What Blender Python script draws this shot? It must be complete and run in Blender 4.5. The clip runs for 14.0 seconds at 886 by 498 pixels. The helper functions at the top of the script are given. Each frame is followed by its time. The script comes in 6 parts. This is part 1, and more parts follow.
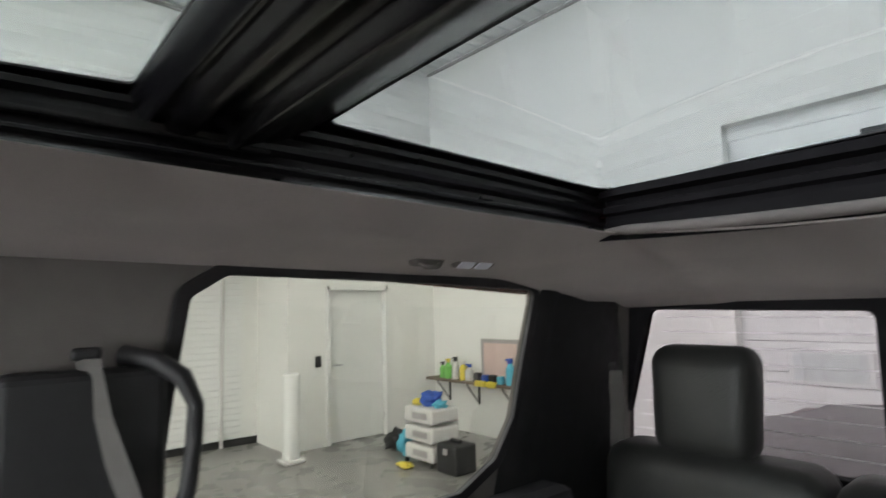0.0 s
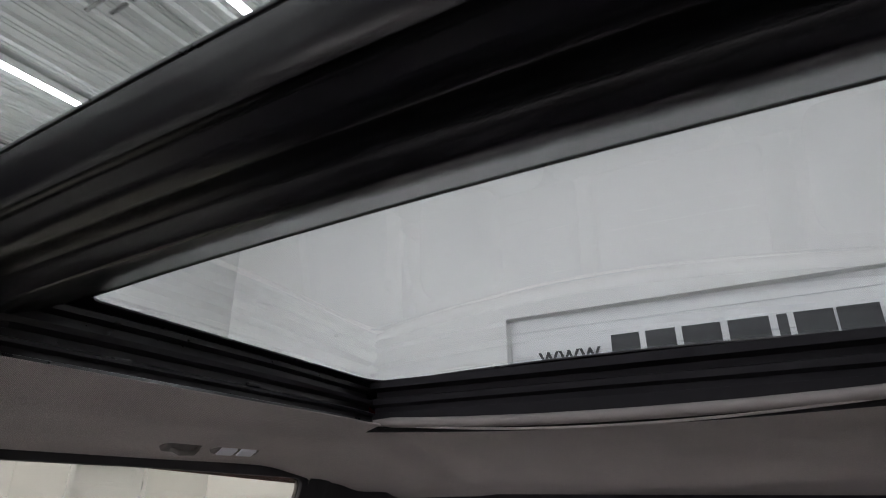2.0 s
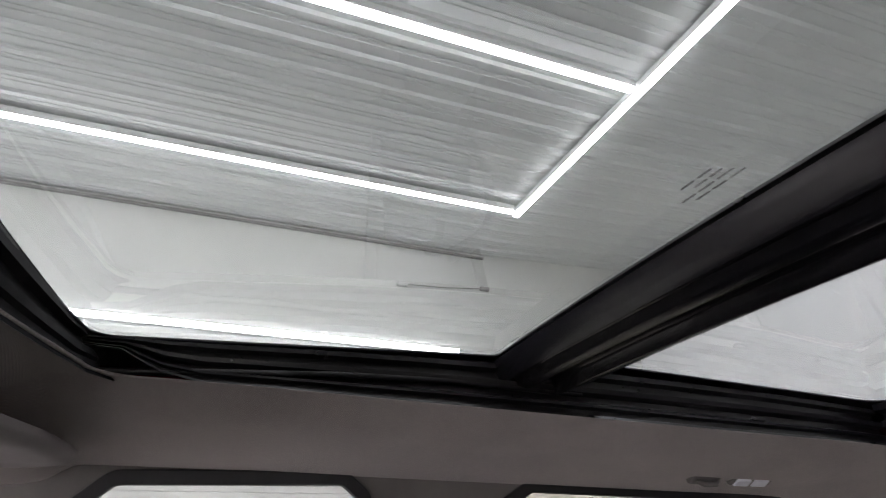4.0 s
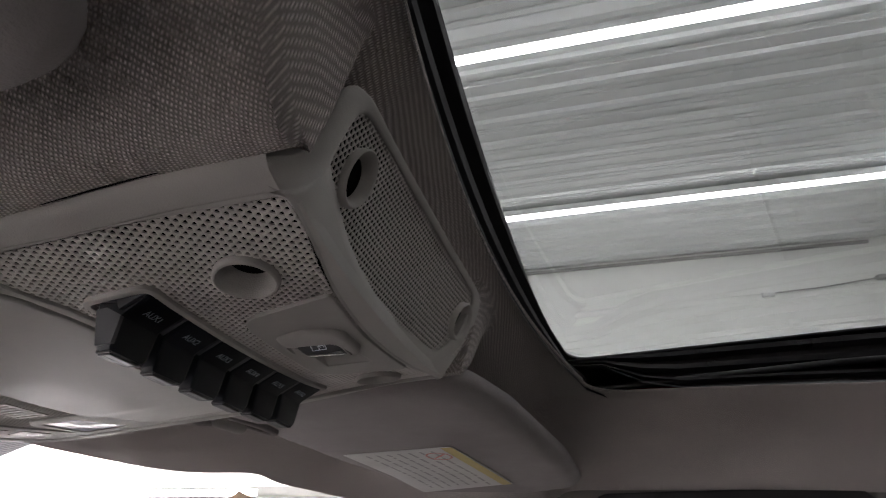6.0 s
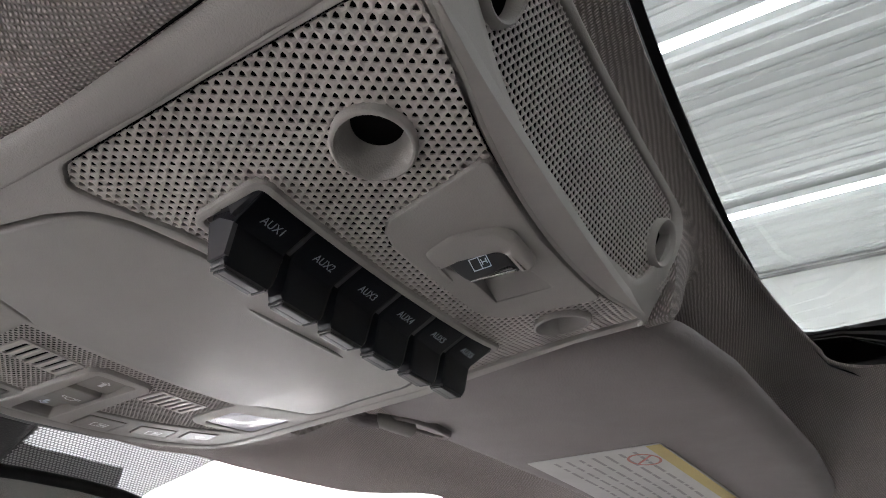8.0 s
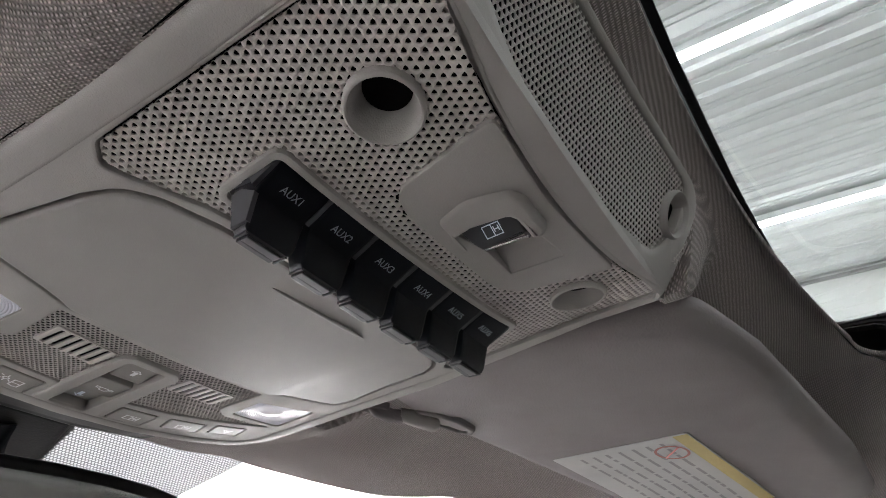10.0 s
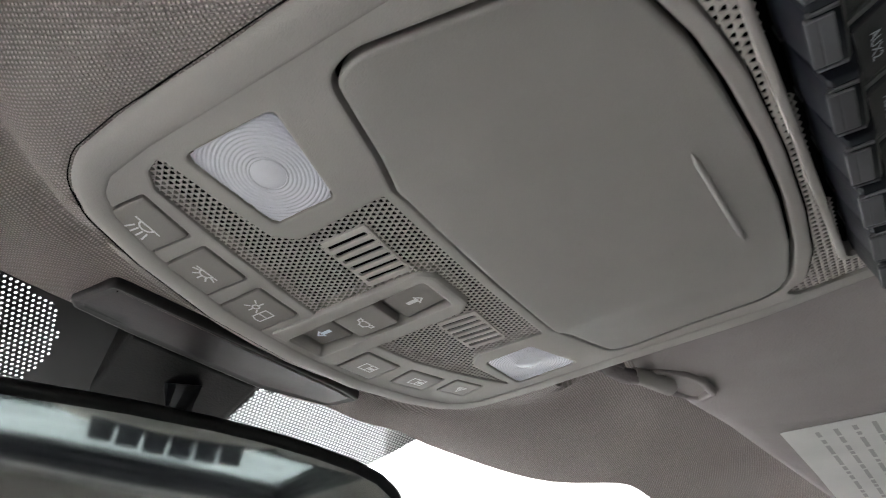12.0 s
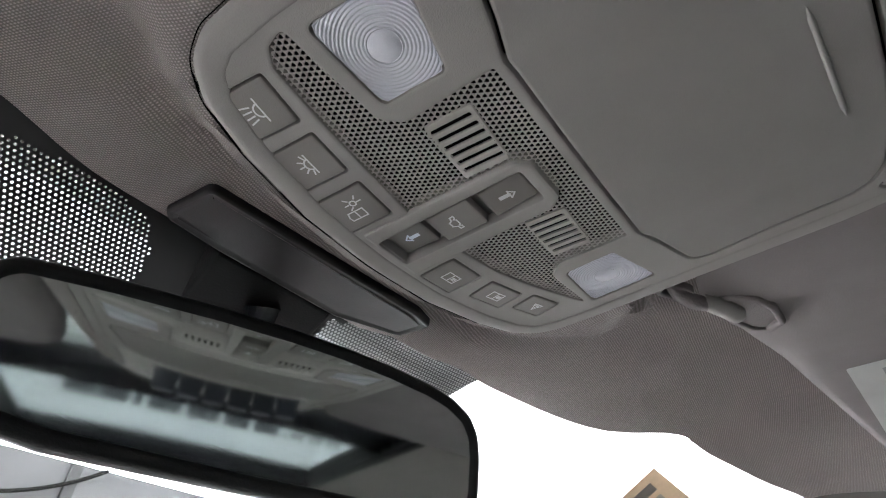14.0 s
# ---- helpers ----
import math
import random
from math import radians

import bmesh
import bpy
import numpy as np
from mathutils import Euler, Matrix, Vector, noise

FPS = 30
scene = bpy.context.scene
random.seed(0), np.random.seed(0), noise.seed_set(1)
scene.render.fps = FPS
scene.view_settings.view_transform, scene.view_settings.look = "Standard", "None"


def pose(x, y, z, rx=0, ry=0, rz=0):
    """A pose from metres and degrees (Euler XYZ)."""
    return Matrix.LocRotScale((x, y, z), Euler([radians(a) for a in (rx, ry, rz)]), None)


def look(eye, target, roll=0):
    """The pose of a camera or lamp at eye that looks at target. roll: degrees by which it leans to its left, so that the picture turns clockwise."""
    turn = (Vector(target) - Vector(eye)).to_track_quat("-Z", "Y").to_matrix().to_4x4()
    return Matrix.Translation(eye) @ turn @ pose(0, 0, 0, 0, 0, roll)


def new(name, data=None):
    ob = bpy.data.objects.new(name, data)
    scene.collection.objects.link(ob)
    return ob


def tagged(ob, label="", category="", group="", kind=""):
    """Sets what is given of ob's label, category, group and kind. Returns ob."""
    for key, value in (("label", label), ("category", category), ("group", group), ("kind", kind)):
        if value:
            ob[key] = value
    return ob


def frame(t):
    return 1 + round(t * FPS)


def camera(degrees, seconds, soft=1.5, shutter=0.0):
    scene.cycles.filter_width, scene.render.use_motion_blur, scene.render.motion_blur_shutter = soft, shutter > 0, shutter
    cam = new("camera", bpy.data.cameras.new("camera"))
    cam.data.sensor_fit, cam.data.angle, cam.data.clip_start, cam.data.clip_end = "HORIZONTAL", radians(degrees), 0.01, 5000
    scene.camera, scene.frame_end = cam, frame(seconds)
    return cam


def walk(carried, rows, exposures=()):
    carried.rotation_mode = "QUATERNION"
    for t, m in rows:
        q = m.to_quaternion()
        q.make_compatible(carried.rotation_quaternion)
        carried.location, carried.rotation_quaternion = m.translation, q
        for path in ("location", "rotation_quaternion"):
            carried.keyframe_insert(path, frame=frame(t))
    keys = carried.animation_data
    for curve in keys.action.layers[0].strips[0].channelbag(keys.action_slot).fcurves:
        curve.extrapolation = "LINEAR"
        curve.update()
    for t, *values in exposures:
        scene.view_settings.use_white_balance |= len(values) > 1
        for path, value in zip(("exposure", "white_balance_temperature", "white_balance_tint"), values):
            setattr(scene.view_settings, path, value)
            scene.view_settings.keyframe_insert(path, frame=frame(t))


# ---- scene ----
cam = camera(75.4, 14.0, soft=1.0, shutter=0.25)
PATH = [
    (0, (-0.147, -0.049, 1.718), (1.366, -1.341, 1.921), -1.4),
    (0.5, (-0.175, -0.124, 1.724), (1.039, -1.644, 2.184), -0.8),
    (1, (-0.19, -0.117, 1.728), (0.84, -1.736, 2.291), -0.6),
    (1.5, (-0.209, -0.092, 1.731), (0.735, -1.713, 2.425), -0.5),
    (2, (-0.229, -0.032, 1.736), (0.692, -1.635, 2.499), -0.3),
    (2.5, (-0.255, 0.047, 1.722), (0.847, -1.423, 2.512), -1.2),
    (3, (-0.274, 0.127, 1.725), (1.129, -1.049, 2.531), -1.2),
    (3.2, (-0.272, 0.143, 1.723), (1.213, -0.914, 2.547), -1.0),
    (5.3, (-0.279, 0.255, 1.708), (1.479, 0.295, 2.66), 0.4),
    (5.5, (-0.263, 0.278, 1.695), (1.476, 0.441, 2.668), 0.5),
    (6, (-0.24, 0.304, 1.68), (1.434, 0.753, 2.678), 1.4),
    (6.5, (-0.203, 0.314, 1.687), (1.391, 0.981, 2.694), 2.0),
    (7, (-0.168, 0.345, 1.68), (1.353, 1.146, 2.704), 2.3),
    (7.5, (-0.161, 0.344, 1.672), (1.292, 1.212, 2.737), 2.9),
    (10, (-0.153, 0.343, 1.646), (1.175, 1.297, 2.797), 3.2),
    (10.5, (-0.174, 0.357, 1.648), (1.139, 1.326, 2.803), 3.5),
    (11, (-0.195, 0.396, 1.641), (1.107, 1.373, 2.802), 3.7),
    (11.5, (-0.192, 0.448, 1.636), (1.104, 1.433, 2.798), 3.7),
    (12, (-0.17, 0.505, 1.635), (1.118, 1.489, 2.807), 3.4),
    (12.5, (-0.174, 0.519, 1.629), (1.102, 1.519, 2.8), 3.6),
    (13, (-0.185, 0.529, 1.619), (1.077, 1.545, 2.792), 3.7),
    (13.5, (-0.173, 0.534, 1.605), (1.083, 1.566, 2.77), 4.0),
    (14, (-0.17, 0.542, 1.594), (1.081, 1.578, 2.76), 4.1),
]
from mathutils.geometry import delaunay_2d_cdt

LIGHT = [(0.0, 0.28, 6500, 9), (0.5, 0.14, 6500, 9), (1.0, 0.12, 6500, 10), (2.0, 0.02, 6550, 16), (2.5, 0.12, 6550, 18), (3.0, 0.50, 6550, 19), (5.5, -0.15, 6700, 18), (6.5, 0.18, 6700, 20), (7.5, 0.72, 6500, 16), (10.0, 0.9, 6500, 14), (11.5, 1.12, 6450, 10), (12.5, 1.05, 6400, 8), (13.0, 1.1, 6350, 9), (13.5, 1.15, 6300, 9), (14.0, 0.82, 6250, 10)]
walk(cam, [(t, look(eye, target, roll)) for t, eye, target, roll in PATH], LIGHT)

# ---- world and large lights ----
world = bpy.data.worlds.new("world")
scene.world = world
world.use_nodes = True
world.node_tree.nodes["Background"].inputs[0].default_value = (0.8, 0.9, 1.0, 1)
world.node_tree.nodes["Background"].inputs[1].default_value = 0.3

STRIP_POWER = 55.0      # emission of the light strips


# ---- materials ----
class Nodes:
    """A short way to write a node material."""

    def __init__(self, name):
        self.mat = bpy.data.materials.new(name)
        self.mat.use_nodes = True
        self.tree = self.mat.node_tree
        self.bsdf = self.tree.nodes["Principled BSDF"]
        self.coord = self.tree.nodes.new("ShaderNodeTexCoord").outputs["Object"]

    def node(self, kind, links=(), operation=""):
        n = self.tree.nodes.new(kind)
        if operation:
            n.operation = operation
        for socket, source in links:
            if hasattr(source, "is_linked"):
                self.tree.links.new(source, n.inputs[socket])
            else:
                n.inputs[socket].default_value = source
        return n

    def noise(self, scale, detail=3.0, rough=0.55):
        return self.node("ShaderNodeTexNoise", [("Vector", self.coord), ("Scale", scale), ("Detail", detail), ("Roughness", rough)]).outputs["Fac"]

    def ramp(self, fac, lo, hi, a, b):
        n = self.node("ShaderNodeMapRange", [("Value", fac), ("From Min", lo), ("From Max", hi), ("To Min", a), ("To Max", b)])
        return n.outputs[0]

    def math(self, op, a, b=0.0):
        return self.node("ShaderNodeMath", [(0, a), (1, b)], operation=op).outputs[0]

    def tint(self, color, factor):
        """color times factor."""
        n = self.node("ShaderNodeVectorMath", [(0, color[:3])], operation="SCALE")
        self.tree.links.new(factor, n.inputs["Scale"])
        return n.outputs[0]

    def set(self, name, value):
        if hasattr(value, "is_linked"):
            self.tree.links.new(value, self.bsdf.inputs[name])
        else:
            self.bsdf.inputs[name].default_value = value

    def bump(self, height, distance, strength=1.0, under=None):
        links = [("Height", height), ("Distance", distance), ("Strength", strength)]
        if under is not None:
            links.append(("Normal", under))
        return self.node("ShaderNodeBump", links).outputs[0]


def plain(name, color, rough=0.5, metal=0.0, grain=0.0, grain_scale=900.0, vary=0.08, vary_scale=14.0, spec=0.5):
    """Plastic, paint or metal with soft mottling and a fine moulded grain."""
    m = Nodes(name)
    fac = m.ramp(m.noise(vary_scale, 4.0), 0.3, 0.7, 1 - vary, 1 + vary)
    m.set("Base Color", m.tint(color, fac))
    m.set("Roughness", m.ramp(m.noise(vary_scale * 2.3, 3.0), 0.3, 0.7, rough * 0.9, min(1.0, rough * 1.1)))
    m.set("Metallic", metal)
    m.set("Specular IOR Level", spec)
    if grain:
        m.set("Normal", m.bump(m.noise(grain_scale, 2.0), grain))
    return m.mat


def woven(name, color, pitch=0.0016, depth=0.0004, contrast=0.42):
    """Knitted headliner cloth: rows of small loops, in slant rows."""
    m = Nodes(name)
    sep = m.node("ShaderNodeSeparateXYZ", [("Vector", m.coord)]).outputs
    k = 2 * math.pi / pitch
    wob = m.math("ADD", m.ramp(m.noise(60.0, 2.0), 0.0, 1.0, -1.6, 1.6), m.ramp(m.noise(420.0, 1.0), 0.2, 0.8, -0.9, 0.9))
    ys = m.math("ADD", sep[1], m.math("MULTIPLY", sep[2], 0.6))
    a = m.math("SINE", m.math("ADD", m.math("MULTIPLY", m.math("ADD", sep[0], m.math("MULTIPLY", ys, 0.5)), k), wob))
    b = m.math("SINE", m.math("ADD", m.math("MULTIPLY", m.math("SUBTRACT", ys, m.math("MULTIPLY", sep[0], 0.12)), k * 0.85), wob))
    h = m.math("MULTIPLY", m.math("ADD", a, 1.0), m.math("ADD", b, 1.0))
    fine = m.noise(1500.0, 2.0)
    h2 = m.math("ADD", m.math("MULTIPLY", h, 0.25), m.math("MULTIPLY", fine, 0.3))
    big = m.ramp(m.noise(9.0, 3.0), 0.3, 0.7, 0.93, 1.07)
    fac = m.math("MULTIPLY", big, m.ramp(h2, 0.0, 1.2, 1 - contrast, 1 + contrast))
    m.set("Base Color", m.tint(color, fac))
    m.set("Roughness", 0.95)
    m.set("Specular IOR Level", 0.15)
    m.set("Sheen Weight", 0.15)
    m.set("Normal", m.bump(h2, depth))
    return m.mat


def glazing(name, color, rough=0.0, base=0.042, graze=0.92):
    """A thin pane: it lets tinted light straight through, and mirrors at its surface."""
    m = Nodes(name)
    clear = m.node("ShaderNodeBsdfTransparent", [("Color", (*color, 1))])
    gloss = m.node("ShaderNodeBsdfGlossy", [("Color", (1, 1, 1, 1)), ("Roughness", 0.005 + rough)])
    face = m.node("ShaderNodeLayerWeight", [("Blend", 0.5)]).outputs["Facing"]
    edge = m.math("ADD", m.math("MULTIPLY", m.math("POWER", face, 5.0), graze), base)
    mix = m.node("ShaderNodeMixShader", [(0, edge), (1, clear.outputs[0]), (2, gloss.outputs[0])])
    m.tree.links.new(mix.outputs[0], m.tree.nodes["Material Output"].inputs["Surface"])
    return m.mat


def lit(name, color, strength):
    m = Nodes(name)
    m.set("Base Color", (0.8, 0.8, 0.8, 1))
    m.set("Emission Color", (*color, 1))
    m.set("Emission Strength", strength)
    return m.mat


CLOTH = woven("headliner_cloth", (0.47, 0.415, 0.398), 0.00122, 0.0005, 0.48)
VISOR = plain("visor_vinyl", (0.26, 0.232, 0.232), 0.75, grain=0.0004, grain_scale=700.0)
PLASTIC = plain("console_plastic", (0.41, 0.385, 0.365), 0.54, grain=0.00012, grain_scale=1600.0, spec=0.38)
# console plastic darkened for the lesser light on the lid, with smoother sheen
LID = plain("lid_plastic_shaded", (0.345, 0.325, 0.308), 0.43, grain=0.00010, grain_scale=1600.0, spec=0.45)
# console plastic lightened: highlights on the grille webs put into the colour
PLASTIC_MESH = plain("grille_plastic_highlit", (0.54, 0.50, 0.475), 0.40)
BUTTON = plain("button_plastic", (0.30, 0.275, 0.256), 0.40, grain=0.00008, grain_scale=1800.0)
LETTER = plain("letter_print", (0.36, 0.40, 0.45), 0.5)
SWITCH = plain("switch_plastic", (0.006, 0.007, 0.011), 0.36, grain=0.00006, grain_scale=2200.0, spec=0.22)
TIP = plain("tip_plastic", (0.075, 0.075, 0.082), 0.42, spec=0.4)
# near-black: shade put into the colour of gaps and backings; also the hose
GAP = plain("shade_and_hose_black", (0.005, 0.0045, 0.0045), 0.9, spec=0.1)
RAIL = plain("rail_black", (0.010, 0.009, 0.011), 0.30, vary=0.25, spec=0.4)
RUBBER = plain("rubber_black", (0.014, 0.013, 0.015), 0.6)
TRIM = plain("dark_trim", (0.022, 0.022, 0.024), 0.55, grain=0.0003, grain_scale=500.0)
# lighter than dash plastic, to bounce light up onto console and lining
DASH = plain("dash_bounce_vinyl", (0.13, 0.125, 0.12), 0.6, grain=0.0004, grain_scale=400.0)
PILLAR = plain("pillar_trim", (0.15, 0.138, 0.13), 0.7, grain=0.0003, grain_scale=500.0)
SEAT = plain("seat_leather", (0.016, 0.017, 0.016), 0.5, grain=0.0005, grain_scale=260.0)
BELT = plain("belt_webbing", (0.10, 0.095, 0.09), 0.8, grain=0.0004, grain_scale=900.0)
# symbol print with a faint glow put into it
ICON = lit("icon_print_glow", (0.75, 0.75, 0.78), 0.05)
ICON_LIT = lit("icon_lit", (0.35, 0.55, 0.8), 0.12)
CHROME = plain("chrome", (0.6, 0.6, 0.62), 0.18, metal=1.0)
ROOF_GLASS = glazing("roof_glass", (0.166, 0.179, 0.176), base=0.04, graze=0.5)
# same roof glass, tint lightened to brighten what shows through the rear panel
BRIGHTER_ROOF_GLASS = glazing("brighter_roof_glass", (0.222, 0.238, 0.243), base=0.04, graze=0.5)
SIDE_GLASS = glazing("side_glass", (0.28, 0.275, 0.245), base=0.03)
REAR_GLASS = glazing("rear_glass", (0.235, 0.215, 0.222), base=0.015)
# the two front door tints differ only to balance light on the lining
DOOR_GLASS = glazing("door_glass", (0.33, 0.34, 0.33))
DRIVER_GLASS = glazing("driver_glass", (0.70, 0.72, 0.70))
FRONT_GLASS = glazing("front_glass", (0.97, 0.98, 0.97))
LENS_BACK = plain("lamp_reflector", (0.72, 0.72, 0.78), 0.35)
LENS_FACE = plain("lens_plastic", (0.80, 0.80, 0.89), 0.11, vary=0.03, spec=1.0)
MIRROR = plain("mirror_silver", (0.60, 0.65, 0.63), 0.05, metal=1.0, vary=0.0)
WHITE_WALL = plain("white_wall_paint", (0.80, 0.80, 0.78), 0.6, vary=0.02, vary_scale=0.7)
WHITE_METAL = plain("white_liner_metal", (0.80, 0.81, 0.81), 0.35, vary=0.03, vary_scale=0.8)
DOOR_PAINT = plain("door_paint", (0.76, 0.77, 0.76), 0.5, vary=0.03, vary_scale=2.0)
FLOOR = plain("garage_floor", (0.24, 0.235, 0.22), 0.28, grain=0.002, grain_scale=30.0, vary=0.18, vary_scale=1.1)
LED = lit("light_strip", (0.97, 0.99, 1.0), STRIP_POWER)
# emission in place of the light that a lit white wall ahead returns
WALL_GLOW = lit("lit_wall_glow", (0.98, 0.985, 1.0), 8.5)
SIGN_DARK = plain("sign_dark", (0.03, 0.032, 0.035), 0.5)
BOARD_GREY = plain("board_grey", (0.075, 0.075, 0.08), 0.6, vary=0.05, vary_scale=1.5)
PAPER = plain("label_paper", (0.62, 0.61, 0.60), 0.6)
YELLOW = plain("label_yellow", (0.58, 0.47, 0.20), 0.6)
SILL_BLACK = plain("sill_black", (0.010, 0.009, 0.011), 0.7, spec=0.12)
RED = plain("label_red", (0.55, 0.22, 0.2), 0.6)
CARD_INK = plain("card_ink", (0.33, 0.30, 0.27), 0.7)
GREY_INK = plain("label_ink", (0.35, 0.34, 0.34), 0.6)
KRAFT = plain("kraft_card", (0.62, 0.46, 0.32), 0.8, vary=0.12, vary_scale=40.0)
kt = KRAFT.node_tree
through_card = kt.nodes.new("ShaderNodeBsdfTranslucent")
through_card.inputs["Color"].default_value = (0.40, 0.29, 0.19, 1)
card_mix = kt.nodes.new("ShaderNodeMixShader")
card_mix.inputs[0].default_value = 0.10
kt.links.new(kt.nodes["Principled BSDF"].outputs[0], card_mix.inputs[1])
kt.links.new(through_card.outputs[0], card_mix.inputs[2])
kt.links.new(card_mix.outputs[0], kt.nodes["Material Output"].inputs["Surface"])
BODY = plain("body_paint", (0.12, 0.01, 0.015), 0.25)
COVER = plain("bed_cover_vinyl", (0.17, 0.16, 0.165), 0.6, grain=0.0006, grain_scale=300.0)
BLUE = plain("blue_plastic", (0.03, 0.09, 0.42), 0.45)
CYAN = plain("cyan_cloth", (0.10, 0.42, 0.55), 0.8)
GREEN = plain("green_label", (0.20, 0.55, 0.12), 0.5)
YELLOW_P = plain("yellow_plastic", (0.65, 0.52, 0.06), 0.5)
BLACK_P = plain("black_plastic", (0.02, 0.02, 0.022), 0.5)
PINK = plain("pink_board", (0.62, 0.47, 0.43), 0.6)
WOOD = plain("wood_shelf", (0.16, 0.12, 0.09), 0.6)


# ---- building helpers ----
def part(name, bm, material, parent=None, label="", smooth=None):
    """Links a bmesh as one mesh object, under a thing or a part if one is given."""
    me = bpy.data.meshes.new(name)
    if smooth is not None:
        for f in bm.faces:
            f.smooth = True
    bm.to_mesh(me)
    bm.free()
    if smooth is not None:
        me.set_sharp_from_angle(angle=radians(smooth))
    me.materials.append(material)
    ob = new(name, me)
    under(ob, parent)
    if label:
        tagged(ob, label)
    return ob


def under(ob, parent):
    if parent is not None:
        ob.parent = parent
        ob.matrix_parent_inverse = stands(parent).inverted()
    return ob


def stands(ob):
    """An object's pose in the world."""
    return stands(ob.parent) @ ob.matrix_parent_inverse @ ob.matrix_basis if ob.parent else ob.matrix_basis.copy()


def thing(name, place, label, category, group="", kind=""):
    ob = new(name)
    ob.empty_display_size = 0.05
    ob.matrix_basis = Matrix.Translation(place)
    return tagged(ob, label, category, group, kind)


def box(bm, lo, hi, bevel=0.0, turn=None, steps=2):
    """A box between two corners, with rounded edges, turned about its centre."""
    lo, hi = Vector(lo), Vector(hi)
    made = bmesh.ops.create_cube(bm, size=1.0)["verts"]
    size, mid = hi - lo, (lo + hi) / 2
    for v in made:
        v.co = Vector((v.co.x * size.x, v.co.y * size.y, v.co.z * size.z))
    if bevel:
        edges = {e for v in made for e in v.link_edges}
        done = bmesh.ops.bevel(bm, geom=list(edges), offset=min(bevel, 0.49 * min(size)), segments=steps, affect="EDGES", profile=0.5)
        made = list({v for f in done["faces"] for v in f.verts} | {v for v in made if v.is_valid})
        seen, todo = set(made), list(made)
        while todo:
            for e in todo.pop().link_edges:
                for w in e.verts:
                    if w not in seen:
                        seen.add(w)
                        todo.append(w)
        made = list(seen)
    m = Matrix.Translation(mid) @ (turn.to_4x4() if turn else Matrix())
    for v in made:
        v.co = m @ v.co
    return made


def boxed(lo, hi, bevel=0.0, turn=None, steps=2):
    bm = bmesh.new()
    box(bm, lo, hi, bevel, turn, steps)
    return bm


def sheet(bm, rows, closed=False):
    """Quads over rows of points."""
    made = [[bm.verts.new(p) for p in row] for row in rows]
    n = len(made[0])
    for a, b in zip(made, made[1:]):
        for i in range(n if closed else n - 1):
            j = (i + 1) % n
            bm.faces.new((a[i], a[j], b[j], b[i]))
    return made


def tube(bm, points, radius, sides=10, flat=1.0, up=(0, 0, 1)):
    """A rod along points; flat: the ratio of its two radii."""
    rows = []
    for i, p in enumerate(points):
        a, b = points[max(i - 1, 0)], points[min(i + 1, len(points) - 1)]
        ahead = (Vector(b) - Vector(a)).normalized()
        side = ahead.cross(Vector(up)).normalized()
        top = side.cross(ahead)
        r = radius[i] if hasattr(radius, "__len__") else radius
        rows.append([Vector(p) + side * math.cos(2 * math.pi * k / sides) * r + top * math.sin(2 * math.pi * k / sides) * r * flat for k in range(sides)])
    made = sheet(bm, rows, closed=True)
    bm.faces.new(made[0])
    bm.faces.new(made[-1][::-1])


def lerp_table(table, v):
    """A smooth curve through a table of (v, value)."""
    xs, ys = zip(*table)
    if v <= xs[0]:
        return ys[0]
    if v >= xs[-1]:
        return ys[-1]
    i = max(k for k in range(len(xs)) if xs[k] <= v)
    t = (v - xs[i]) / (xs[i + 1] - xs[i])
    slope = lambda k: 0.0 if k in (0, len(xs) - 1) else (ys[k + 1] - ys[k - 1]) / (xs[k + 1] - xs[k - 1])
    h = xs[i + 1] - xs[i]
    a, b = slope(i) * h, slope(i + 1) * h
    return ys[i] * (2 * t**3 - 3 * t**2 + 1) + a * (t**3 - 2 * t**2 + t) + ys[i + 1] * (3 * t**2 - 2 * t**3) + b * (t**3 - t**2)


def step(a, b, v):
    t = min(1.0, max(0.0, (v - a) / (b - a)))
    return t * t * (3 - 2 * t)


def rounded(points, radius, n=5):
    """A closed outline with its corners rounded."""
    out, count = [], len(points)
    for i, p in enumerate(points):
        r = radius[i] if hasattr(radius, "__len__") else radius
        p, a, b = Vector(p), Vector(points[i - 1]), Vector(points[(i + 1) % count])
        da, db = (a - p), (b - p)
        angle = da.angle(db)
        if r < 1e-6 or angle > 3.1:
            out.append(p)
            continue
        cut = min(r / math.tan(angle / 2), 0.48 * da.length, 0.48 * db.length)
        pa, pb = p + da.normalized() * cut, p + db.normalized() * cut
        for k in range(n + 1):
            t = k / n
            out.append(pa * (1 - t) ** 2 + p * 2 * t * (1 - t) + pb * t * t)
    return out


def shrink(loop, d):
    """A counter-clockwise outline moved inwards by d."""
    out, n = [], len(loop)
    for i, p in enumerate(loop):
        a, b = loop[i - 1], loop[(i + 1) % n]
        e1, e2 = (p - a), (b - p)
        n1 = Vector((-e1.y, e1.x)).normalized() if e1.length > 1e-9 else Vector((0, 0))
        n2 = Vector((-e2.y, e2.x)).normalized() if e2.length > 1e-9 else n1
        m = (n1 + n2)
        m = m.normalized() if m.length > 1e-6 else n1
        c = max(0.5, m.dot(n1))
        out.append(p + m * (d / c))
    return out


def ccw(points):
    pts = [Vector(p) for p in points]
    area = sum(a.x * b.y - b.x * a.y for a, b in zip(pts, pts[1:] + pts[:1]))
    return pts if area > 0 else pts[::-1]


